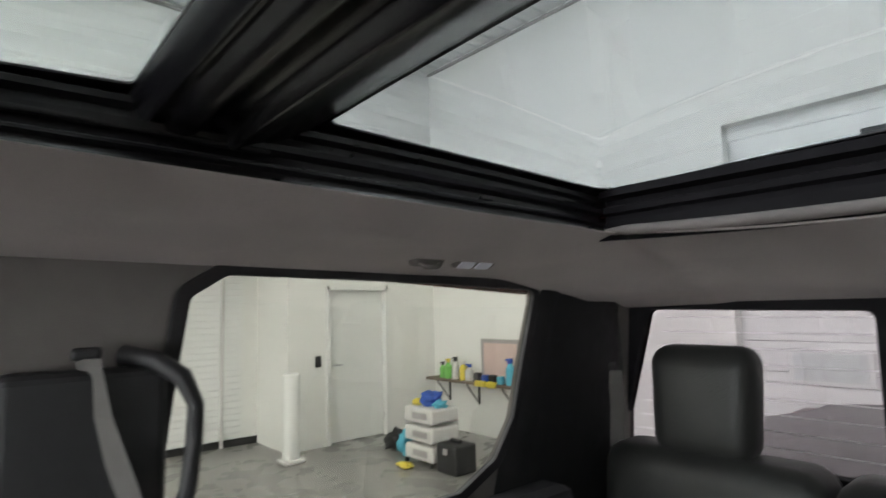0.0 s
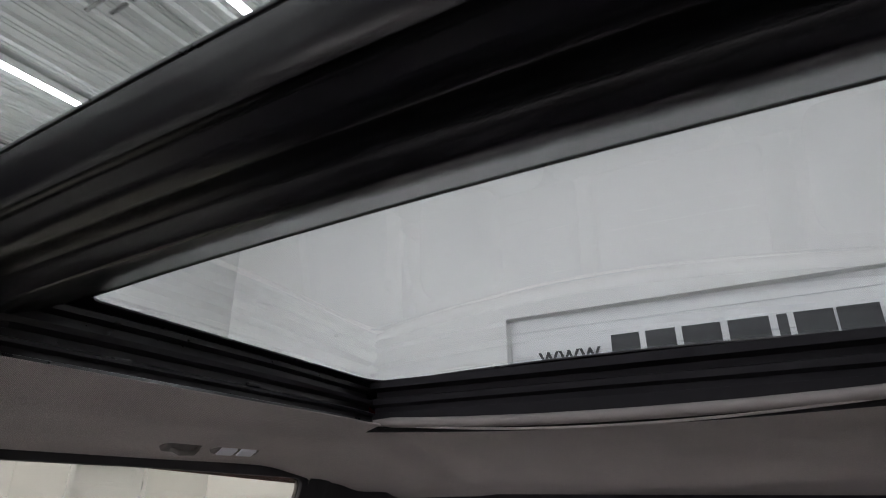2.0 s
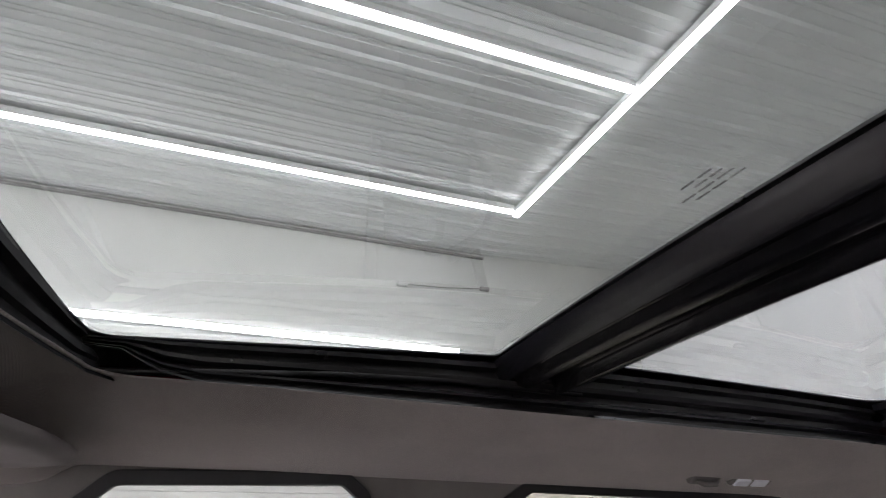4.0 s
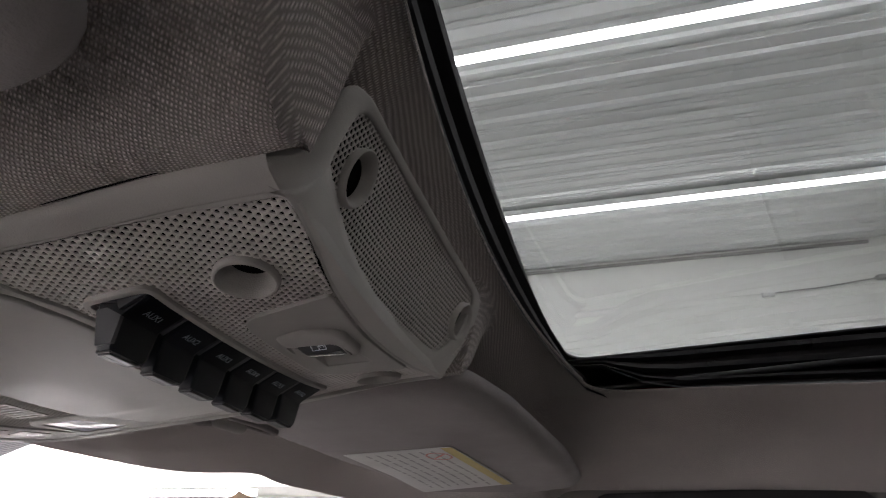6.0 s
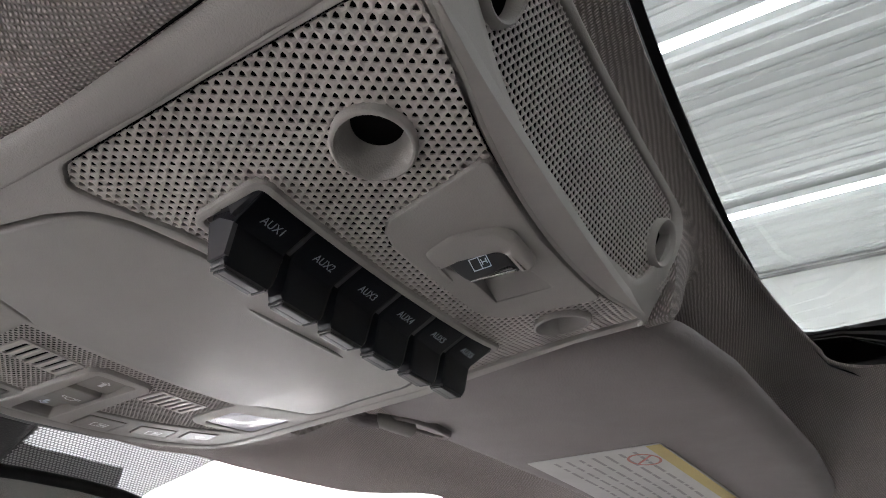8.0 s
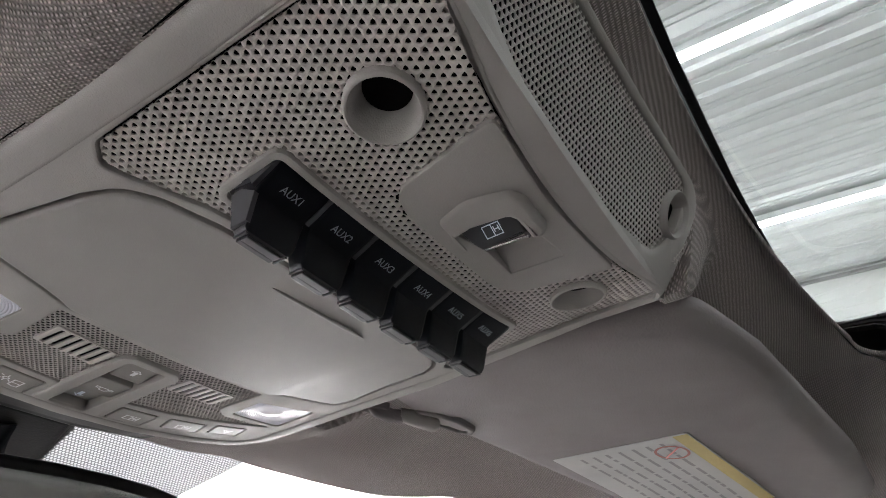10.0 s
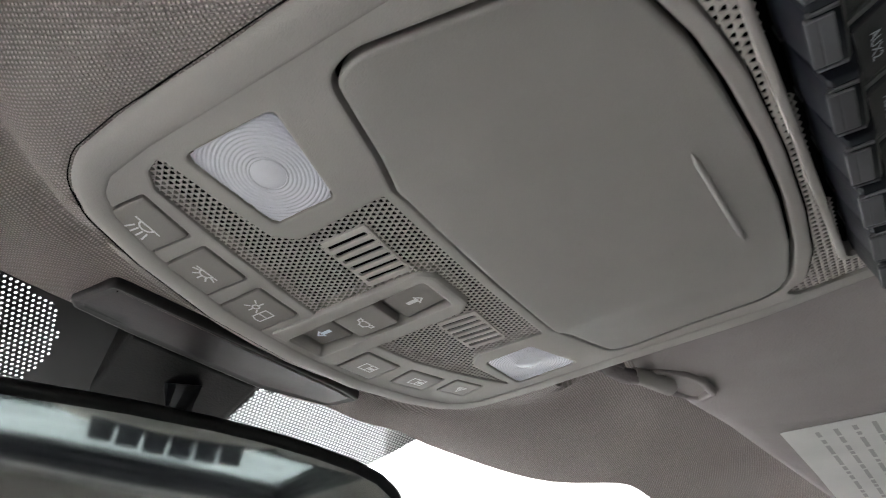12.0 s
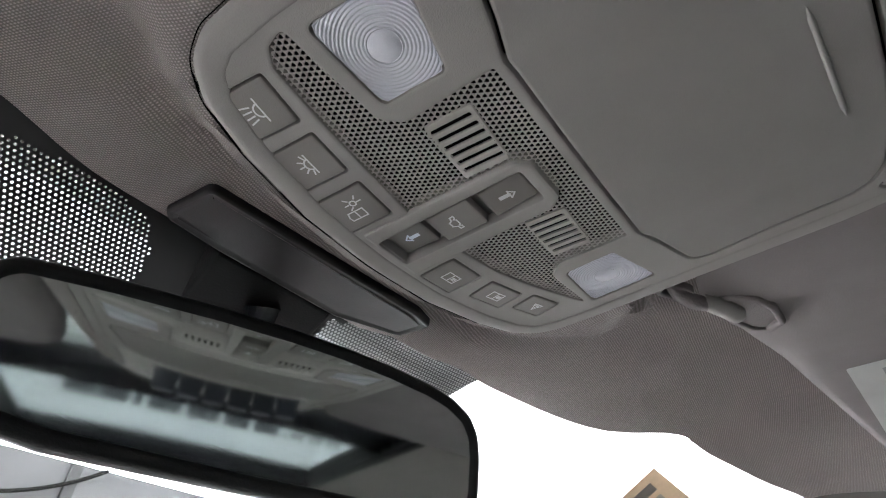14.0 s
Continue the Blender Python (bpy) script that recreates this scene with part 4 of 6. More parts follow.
mesh_a = rounded([(-0.1055, 0.3940)] + [(XC + 0.009 * k, max(0.3930, groove_y(XC + 0.009 * k) - 0.0016)) for k in range(-10, 11)] + [(0.0895, 0.3940), (0.0945, 0.508), (0.0890, 0.5125), (0.081, 0.5030), (0.058, 0.4978), (0.025, 0.4962), (XC, 0.4966), (-0.045, 0.4993), (-0.061, 0.5025), (-0.073, 0.5055), (-0.083, 0.5105), (-0.095, 0.5160), (-0.1045, 0.5190), (-0.1105, 0.512)], [0.009] + [0.0] * 21 + [0.009, 0.004, 0.004, 0.01, 0.01, 0.03, 0.03, 0.03, 0.02, 0.02, 0.01, 0.004, 0.004, 0.005])
mesh_b = rounded([(-0.1185, 0.662), (-0.073, 0.659), (-0.0655, 0.651), (-0.0655, 0.6115), (0.0495, 0.6115), (0.0495, 0.648), (0.058, 0.656), (0.0960, 0.6555), (0.088, 0.6590), (0.060, 0.6685), (0.036, 0.6755), (0.0125, 0.6790), (0.0008, 0.6800), (0.0005, 0.7055), (-0.0205, 0.7055), (-0.0208, 0.6815), (-0.0325, 0.6815), (-0.075, 0.6780), (-0.111, 0.6750), (-0.117, 0.670)], [0.002, 0.008, 0.008, 0.001, 0.001, 0.008, 0.008, 0.001, 0.004, 0.01, 0.01, 0.0, 0.0005, 0.001, 0.001, 0.0005, 0.0, 0.0, 0.004, 0.004])
lens_l = rounded([(-0.1145, 0.6545), (-0.1105, 0.617), (-0.0745, 0.6255), (-0.0765, 0.6525)], 0.003)
lens_r = rounded([(0.0605, 0.6495), (0.0585, 0.6225), (0.0945, 0.614), (0.0985, 0.6515)], 0.003)

BUTTONS = [(-0.1025, 0.6925, 0.0215, 0.0205, -8), (-0.0735, 0.696, 0.0215, 0.0220, -5), (-0.0435, 0.699, 0.0225, 0.0235, -3),
           (0.0240, 0.696, 0.0215, 0.0215, 4), (0.0545, 0.6885, 0.0215, 0.0175, 13), (0.0800, 0.6785, 0.0185, 0.0165, 15)]


def quad(cx, cy, w, h, angle=0.0, r=0.0015, n=3):
    c, s = math.cos(radians(angle)), math.sin(radians(angle))
    return rounded([(cx + c * x + s * y, cy - s * x + c * y) for x, y in ((-w / 2, -h / 2), (w / 2, -h / 2), (w / 2, h / 2), (-w / 2, h / 2))], r, n)


holes = [lid, mesh_a, mesh_b, lens_l, lens_r] + [quad(x, y, w + 0.0012, h + 0.0012, a) for x, y, w, h, a in BUTTONS]
body_out = []
for p in shrink(ccw(outline), 0.0113):
    if p.y > 0.3985:
        body_out.append(p)
    elif not body_out or body_out[-1].y > 0.3985 or (p.x > 0) != (body_out[-1].x > 0):
        cut_ends = [Vector((XC - 0.1012, 0.3985)), Vector((XC - 0.0935, 0.3895))]
        body_out += cut_ends if p.x < 0 else [Vector((2 * XC - q.x, q.y)) for q in cut_ends[::-1]]
part("body", plate(body_out, holes, on_console(0.0), 0.006, 0.0003, cut_x=0.012, hole_bevel=0.0009), PLASTIC, console, "grey moulded console body", smooth=32)
RIM = [(0.0135, 0.0030), (0.0128, 0.0004), (0.0122, -0.0003), (0.0112, -0.0006), (0.0085, -0.0008), (0.0045, -0.0009), (0.0026, -0.0005), (0.0012, 0.0006), (0.0003, 0.0024), (0.0, 0.005), (-0.0005, 0.010), (-0.0005, 0.014)]
loop = ccw(outline)
start = min(range(len(loop)), key=lambda k: (loop[k].y > 0.392, -loop[k].x))
open_loop = loop[start:] + loop[:start]
rings = [(shrink(open_loop, inset), level) for inset, level in RIM]
bm = bmesh.new()
keep_ids = [k for k in range(len(open_loop)) if open_loop[k].y > 0.3930]
sheet(bm, [[on_console(0.0)(ring[k].x, ring[k].y, level) for k in keep_ids] for ring, level in rings])
bmesh.ops.recalc_face_normals(bm, faces=bm.faces[:])
part("rim", bm, PLASTIC, console, "rounded grey console rim", smooth=50)
# dark strip in place of the contact shadow between rim and lining
bm = bmesh.new()
sheet(bm, [[on_console(0.0)(ring[k].x, ring[k].y, level) for k in keep_ids if open_loop[k].y > 0.402] for ring, level in ((shrink(open_loop, 0.0006), 0.0026), (shrink(open_loop, -0.0002), 0.0014), (shrink(open_loop, -0.0006), 0.0013), (shrink(open_loop, -0.0010), 0.0030))])
part("rim_contact_shade", bm, GAP, console, "thin dark strip for the contact shadow between rim and lining", smooth=50)
# near-black sheet: the shade behind grilles and gaps, put into colour
part("backing", plate([Vector((p.x, p.y + 0.0115 if p.y < 0.39 else p.y)) for p in shrink(ccw(outline), 0.008)], [], on_console(0.0065), 0.003, 0.0005, cut_x=0.012), GAP, console, "near-black sheet for the shade inside the console")

GRID_A = [Vector((p.x, max(p.y, groove_y(p.x) + 0.0006) if p.y < 0.41 else p.y)) for p in shrink(ccw(mesh_a), 0.0008)]
RECESS = rounded([(-0.0748, 0.4660), (0.0690, 0.4590), (0.0716, 0.4870), (-0.0732, 0.4940)], 0.003)
ROCK = rounded([(-0.0505, 0.4010), (XC, 0.4030), (0.0470, 0.3992), (0.040, 0.4375), (0.0335, 0.444), (0.026, 0.4465), (-0.031, 0.4478), (-0.0385, 0.4455), (-0.0425, 0.4405)], [0.003, 0.0, 0.003, 0.006, 0.004, 0.006, 0.006, 0.004, 0.006])
CUPS = [(-0.0705, 0.4265), (0.0620, 0.4215)]
SLOTS = [(-0.0435, 0.638, 0.031, 0.021), (0.0275, 0.636, 0.031, 0.020)]
TRIO = rounded([(-0.0285, 0.7085), (-0.0255, 0.628), (-0.0205, 0.6225), (0.0035, 0.6225), (0.0085, 0.628), (0.0105, 0.7085)], [0.002, 0.005, 0.005, 0.005, 0.005, 0.002])


def keep_a(x, y):
    if inside(RECESS, x, y) or inside(ROCK, x, y):
        return False
    return all(math.hypot(x - cx, y - cy) > 0.0115 for cx, cy in CUPS)


def keep_b(x, y):
    if not inside(GRID_B, x, y) or inside(TRIO, x, y):
        return False
    return all(abs(x - cx) > w / 2 - 0.0015 or abs(y - cy) > h / 2 - 0.001 for cx, cy, w, h in SLOTS)


GRID_B = shrink(ccw(mesh_b), -0.003)
perforated("rear_grille", keep_a, (-0.116, 0.388, 0.10, 0.522), 0.0030, on_console(0.0012), PLASTIC_MESH, console, hole=0.73, clip=GRID_A)
perforated("front_grille", keep_b, (-0.124, 0.606, 0.104, 0.71), 0.00242, on_console(0.0012), PLASTIC_MESH, console, hole=0.90, depth=0.00035)

# microphone cups in the grille
for cx, cy in CUPS:
    bm = bmesh.new()
    rows = []
    for r, l in ((0.0128, 0.0016), (0.0128, -0.0006), (0.0120, -0.0012), (0.0112, -0.0010), (0.0100, 0.002), (0.0078, 0.007), (0.0064, 0.0105)):
        rows.append([(cx + r * math.cos(2 * math.pi * k / 32) - (0.0 if l < 0.001 else l * 0.22), cy + r * math.sin(2 * math.pi * k / 32) - (0.0 if l < 0.001 else l * 0.22), under_z(cx + r * math.cos(2 * math.pi * k / 32), cy + r * math.sin(2 * math.pi * k / 32)) + l) for k in range(32)])
    sheet(bm, rows, closed=True)
    cup = part("microphone_cup", bm, PLASTIC, console, "round grey microphone cup", smooth=50)
    bm = bmesh.new()
    px, py, pz = cx - 0.0023, cy - 0.0023, under_z(cx, cy) + 0.0088
    for r0, r1 in ((0.0, 0.0010), (0.0018, 0.0026), (0.0034, 0.0042), (0.0050, 0.0066)):
        sheet(bm, [[(px + r * math.cos(2 * math.pi * k / 24), py + r * math.sin(2 * math.pi * k / 24), pz) for k in range(24)] for r in (max(r0, 0.0001), r1)], closed=True)
    sheet(bm, [[(px + r * math.cos(2 * math.pi * k / 24), py + r * math.sin(2 * math.pi * k / 24), pz + 0.001) for k in range(24)] for r in (0.0001, 0.0072)], closed=True)
    for a in (0.6, 1.65, 2.7):
        c, s = math.cos(a) * 0.0062, math.sin(a) * 0.0062
        tube(bm, [(px - c, py - s, pz), (px + c, py + s, pz)], 0.0003, 4)
    part("mesh_disc", bm, plain("mesh_grey", (0.13, 0.13, 0.135), 0.4), cup, "black microphone mesh")

# switch recess and the six switches
frame_out = shrink(ccw(RECESS), -0.0032)
part("switch_bezel", plate(frame_out, [RECESS], on_console(-0.0008), 0.012, 0.0010, cut_x=0.012, hole_bevel=0.0006), PLASTIC, console, "grey frame round the black switches", smooth=35)
part("switch_well", plate(shrink(ccw(RECESS), -0.001), [], on_console(0.0112), 0.001, 0.0002, cut_x=0.012), SWITCH, console, "black switch well")
PROFILE = [(-0.0075, 0.008), (-0.0070, 0.0015), (-0.0050, -0.0002), (0.0036, -0.0052), (0.0050, -0.0068), (0.0068, -0.0180), (0.0078, -0.0195), (0.0132, -0.0199), (0.0143, -0.0187), (0.0175, -0.0040), (0.0180, 0.008)]


def aux_switch(cx, cy, number):
    """A black paddle switch hanging out of the well, with white letters on its sloping face."""
    half = 0.0113
    bm = bmesh.new()
    rows = []
    for dx, grow in ((-half, -0.0022), (-half + 0.0002, -0.0012), (-half + 0.0011, -0.0002), (-half + 0.0017, 0.0), (half - 0.0017, 0.0), (half - 0.0011, -0.0002), (half - 0.0002, -0.0012), (half, -0.0022)):
        row = []
        for dy, dz in PROFILE:
            k = 1.0 + grow / 0.018
            sunk = max(0.0, -dz) / 0.02
            row.append((cx + 0.0010 * sunk + dx * (1.0 - 0.11 * sunk), cy + 0.0075 + (dy - 0.0075) * k, under_z(cx, cy) + dz * (k if dz < 0 else 1.0)))
        rows.append(row)
    made = sheet(bm, rows)
    bm.faces.new(made[0])
    bm.faces.new(made[-1][::-1])
    bmesh.ops.recalc_face_normals(bm, faces=bm.faces[:])
    sw = part("aux_switch", bm, SWITCH, console, "black paddle switch with white lettering", smooth=28)
    # plate on the foot
    bm = bmesh.new()
    z, fx = under_z(cx, cy), cx + 0.0010
    box(bm, (fx - 0.0072, cy + 0.0092, z - 0.0206), (fx + 0.0072, cy + 0.0128, z - 0.0196), 0.0005)
    box(bm, (fx - 0.0072, cy + 0.0124, z - 0.0206), (fx + 0.0072, cy + 0.0152, z - 0.0186), 0.0005)
    for dx in (-0.0084, 0.0084):
        box(bm, (fx + dx - 0.0004, cy + 0.0080, z - 0.0203), (fx + dx + 0.0004, cy + 0.0145, z - 0.0190), 0.0002)
    part("tip_plate", bm, TIP, sw, "dark grey plate on the switch tip")
    curve = bpy.data.curves.new("lettering", "FONT")
    curve.body, curve.size, curve.align_x, curve.align_y, curve.extrude = "AUX%d" % number, 0.0044, "CENTER", "CENTER", 0.00005
    text = new("lettering", curve)
    slope = math.atan2(0.0050, 0.0086)
    a, b = math.sin(slope), math.cos(slope)
    m = Matrix(((1, 0, 0, cx), (0, -b, -a, cy - 0.0002), (0, a, -b, z - 0.0030 - 0.0004), (0, 0, 0, 1))) @ Matrix.Diagonal((0.86, 1.0, 1, 1))
    dg = bpy.context.evaluated_depsgraph_get()
    me = bpy.data.meshes.new_from_object(text.evaluated_get(dg))
    me.transform(m)
    bpy.data.objects.remove(text)
    me.materials.clear()
    me.materials.append(LETTER)
    under(new("lettering", me), sw)


for k in range(6):
    aux_switch(-0.0618 + 0.0237 * k, 0.4722 - 0.0011 * k, k + 1)
for k in range(7):
    x, y = -0.0736 + 0.0237 * k, 0.4722 - 0.0011 * k
    bm = bmesh.new()
    z = under_z(x, y)
    rows = [[(x + dx, y + dy, z + dz) for dy, dz in ((-0.0062, 0.008), (-0.0058, 0.0008), (0.0038, -0.0046), (0.0052, -0.0056), (0.0075, -0.002), (0.019, -0.001), (0.0195, 0.008))] for dx in (-0.0008, 0.0008)]
    made = sheet(bm, rows)
    bm.faces.new(made[0])
    bm.faces.new(made[1][::-1])
    bmesh.ops.recalc_face_normals(bm, faces=bm.faces[:])
    part("divider", bm, TIP, console, "dark grey fin between switches")
bm = bmesh.new()
z = under_z(-0.0618, 0.4722)
flank = [(0.0048, -0.0066), (0.0066, -0.0172), (0.0138, -0.0180), (0.0170, -0.0035), (0.0120, -0.0030)]
rows = [[(-0.0618 - 0.0105 + 0.0022 * max(0.0, -dz) / 0.02 + dx, 0.4722 + dy, z + dz) for dy, dz in flank] for dx in (-0.0014, 0.0004)]
made = sheet(bm, rows, closed=True)
bm.faces.new(made[0])
bm.faces.new(made[1][::-1])
bmesh.ops.recalc_face_normals(bm, faces=bm.faces[:])
part("end_plate", bm, TIP, console, "dark grey side plate on the first switch")

# sunshade rocker on its grey plate
key_hole = rounded([(-0.0105, 0.4395), (-0.0145, 0.431), (-0.0125, 0.4165), (-0.0095, 0.4150), (0.0012, 0.4150), (0.0012, 0.4345)], [0.003, 0.004, 0.003, 0.002, 0.0005, 0.001])
ramp_hole = rounded([(0.0012, 0.4345), (0.0012, 0.4150), (0.0250, 0.4118), (0.0240, 0.4350)], 0.0006)
well = rounded([(-0.0105, 0.4395), (-0.0145, 0.431), (-0.0125, 0.4165), (-0.0095, 0.4150), (0.0012, 0.4148), (0.0250, 0.4118), (0.0240, 0.4350), (0.0012, 0.4348)], [0.003, 0.004, 0.003, 0.002, 0.0, 0.0006, 0.0006, 0.0])
rock = part("rocker_plate", plate(ROCK, [well], on_console(-0.0004), 0.005, 0.0007, cut_x=0.012), PLASTIC, console, "grey plate with the sunshade switch", smooth=32)
lip = rounded([(0.0000, 0.4425), (-0.0215, 0.4412), (-0.0262, 0.427), (-0.0218, 0.4113), (-0.0165, 0.4082), (0.0018, 0.4082), (0.0052, 0.4115), (0.0032, 0.4152), (-0.0090, 0.4152), (-0.0122, 0.4168), (-0.0142, 0.431), (-0.0107, 0.4392), (-0.0005, 0.4405)], [0.0005, 0.005, 0.012, 0.006, 0.004, 0.003, 0.0025, 0.001, 0.002, 0.003, 0.003, 0.002, 0.0003], 5)
part("raised_lip", plate(lip, [], lambda x, y, l: (x, y, under_z(x, y) - 0.0004 + l - 0.0028 * step(-0.0262, -0.0150, x) * step(0.4425, 0.4330, y)), 0.004, 0.0008, profile=[(0.0022, -0.0010), (0.0014, -0.0008), (0.0007, -0.0003), (0.0002, 0.0004), (0.0, 0.0014), (0.0, 0.004)]), PLASTIC, rock, "raised grey lip", smooth=60)
KEY_FACE = lambda x, y: under_z(x, y) + 0.0022 - 0.0050 * step(-0.0150, 0.0005, x)
key = part("rocker_key", plate(shrink(ccw(key_hole), 0.0005), [], lambda x, y, l: (x, y, KEY_FACE(x, y) + l), 0.006, 0.0009, cut_x=0.002), plain("key_grey", (0.055, 0.055, 0.057), 0.32), rock, "dark grey rocker key", smooth=50)
part("key_edge", boxed((0.0002, 0.4155, under_z(0.001, 0.425) - 0.0034), (0.0012, 0.4340, under_z(0.001, 0.425) - 0.0024), 0.0004), CHROME, rock, "bright chrome key edge")
part("ramp", plate(shrink(ccw(ramp_hole), -0.0003), [], lambda x, y, l: (x, y, under_z(x, y) + 0.0085 - 0.0085 * (x - 0.0012) / 0.0238 + l), 0.002, 0.0002, cut_x=0.004), PLASTIC, rock, "sloping grey finger ramp")
strip = bmesh.new()
sheet(strip, [[(0.0012, y, under_z(0.001, y) - 0.0008), (0.0012, y, under_z(0.001, y) + 0.010)] for y in (0.4150, 0.4346)])
part("key_side", strip, SWITCH, rock, "black side of the key")
bm = bmesh.new()
for lo, hi in (((-0.0090, 0.4228), (-0.0086, 0.4300)), ((-0.0044, 0.4228), (-0.0040, 0.4300)), ((-0.0090, 0.4228), (-0.0040, 0.4232)), ((-0.0090, 0.4296), (-0.0040, 0.4300)), ((-0.0088, 0.4261), (-0.0042, 0.4265)), ((-0.0078, 0.4236), (-0.0056, 0.4240)), ((-0.0078, 0.4254), (-0.0056, 0.4258)), ((-0.0068, 0.4238), (-0.0064, 0.4256))):
    rows = [[(x, y, KEY_FACE(x, y) - 0.0003) for y in (lo[1], hi[1])] for x in [lo[0] + (hi[0] - lo[0]) * k / 4 for k in range(5)]]
    sheet(bm, rows)
part("symbol", bm, ICON_LIT, rock, "pale blue lit roof symbol")

# storage lid
part("storage_lid", plate(shrink(ccw(lid), 0.0018), [], lambda x, y, l: (x, y, under_z(x, y) - 0.0013 * step(0.515, 0.605, y) * step(-0.069, -0.062, x) * step(0.058, 0.051, x) - 0.0004 + l), 0.006, 0.0012, cut_x=0.004), LID, console, "smooth grey storage lid", smooth=40)
bm = bmesh.new()
tube(bm, [(-0.026 + 0.055 * k / 10, 0.5205 - 0.0030 * k / 10, under_z(0, 0.5175) - 0.0008) for k in range(11)], [0.0002] + [0.0011] * 9 + [0.0002], 8, flat=0.7)
part("lid_rib", bm, LID, console, "raised finger rib on the lid", smooth=60)

# map lamps
for loop, nm in ((lens_l, "l"), (lens_r, "r")):
    cx = sum(p.x for p in loop) / len(loop)
    cy = sum(p.y for p in loop) / len(loop)
    lamp = part("map_lamp", plate(shrink(ccw(loop), -0.002), [], on_console(0.0048), 0.001, 0.0002), LENS_BACK, console, "clear ribbed map lamp lens")
    bm = bmesh.new()
    poly = shrink(ccw(loop), 0.0003)
    rows, n = [], 48
    for j in range(91):
        t = j / 90
        row = []
        for k in range(n):
            a = 2 * math.pi * k / n
            dx, dy = math.cos(a), math.sin(a)
            far = 1.0
            for p, q in zip(poly, poly[1:] + poly[:1]):
                ex, ey = q.x - p.x, q.y - p.y
                den = dx * ey - dy * ex
                if abs(den) > 1e-9:
                    u = ((p.x - cx) * ey - (p.y - cy) * ex) / den
                    v = ((p.x - cx) * dy - (p.y - cy) * dx) / den
                    if u > 0 and 0 <= v <= 1:
                        far = min(far, u)
            r = min(far, 0.032 * t) if t < 1 else far
            ribs = 0.00015 * math.cos(r / 0.0014 * 2 * math.pi) if r > 0.0063 else 0.00015 + 0.0009 * ((r / 0.0063) ** 2 - 1)
            row.append((cx + dx * r, cy + dy * r, under_z(cx + dx * r, cy + dy * r) + 0.0008 + ribs))
        rows.append(row)
    sheet(bm, rows, closed=True)
    g = part("lens", bm, LENS_FACE, lamp, "ribbed translucent lens", smooth=40)

# slotted vents in the front grille
for cx, cy, w, h in SLOTS:
    bars = [quad(cx - w / 2 + 0.0040 + i * 0.0046, cy, 0.0022, h - 0.0024, -4, 0.0008) for i in range(6)]
    part("slot_vent", plate(quad(cx, cy, w, h, -4, 0.001), bars, on_console(0.0006), 0.0012, 0.0004, hole_bevel=0.0003), PLASTIC_MESH, console, "grey vent with six slots", smooth=35)

# three keys in a grey surround
ROOF_KEYS = [(-0.0105, 0.6935, 0.0185, 0.0205), (-0.0100, 0.6675, 0.0185, 0.0225), (-0.0095, 0.6410, 0.0175, 0.0210)]
trio = part("key_surround", plate(TRIO, [quad(-0.0098, 0.6672, 0.0205, 0.0775, 0, 0.002)], on_console(-0.0012), 0.010, 0.0014, hole_bevel=0.001), PLASTIC, console, "raised grey surround of three keys", smooth=40)
part("key_well", plate(quad(-0.0098, 0.6672, 0.0215, 0.0785, 0, 0.002), [], on_console(0.0055), 0.001, 0.0002), BUTTON, trio)
key_obs = []
for i, (x, y, w, h) in enumerate(ROOF_KEYS):
    tilt = (0.10, 0.0, -0.10)[i]
    lift = (0.0036, -0.0002, 0.0014)[i]
    bm = plate(quad(x, y, w, h, 0, 0.0012), [], lambda a, b, l: (a, b, under_z(a, b) + lift + tilt * (b - y) + l), 0.004, 0.0008)
    key_obs.append(part("roof_key", bm, BUTTON, trio, "grey-brown rocking key with a pale symbol", smooth=35))

button_obs = []
for x, y, w, h, a in BUTTONS:
    button_obs.append(part("push_button", plate(quad(x, y, w, h, a, 0.0014), [], on_console(-0.0003), 0.004, 0.0008), BUTTON, console, "grey-brown push button with a pale symbol", smooth=35))


def strokes(lines, x, y, angle, size, parent, material, lift=0.0, width=0.00075):
    """A line symbol on a key, from strokes in a unit square."""
    bm = bmesh.new()
    c, s = math.cos(radians(angle)), math.sin(radians(angle))
    for line in lines:
        pts = [Vector((x + size * (c * a + s * b), y + size * (-s * a + c * b))) for a, b in line]
        for p, q in zip(pts, pts[1:]):
            d = q - p
            n = Vector((-d.y, d.x)).normalized() * width / 2
            e = d.normalized() * width / 2
            f = [p + n - e, q + n + e, q - n + e, p - n - e]
            bm.faces.new([bm.verts.new((v.x, v.y, under_z(v.x, v.y) + lift - 0.00045)) for v in f])
    part("symbol", bm, material, parent, "thin pale symbol")


def arc(cx, cy, r, a0, a1, n=8):
    return [(cx + r * math.cos(radians(a0 + (a1 - a0) * k / n)), cy + r * math.sin(radians(a0 + (a1 - a0) * k / n))) for k in range(n + 1)]


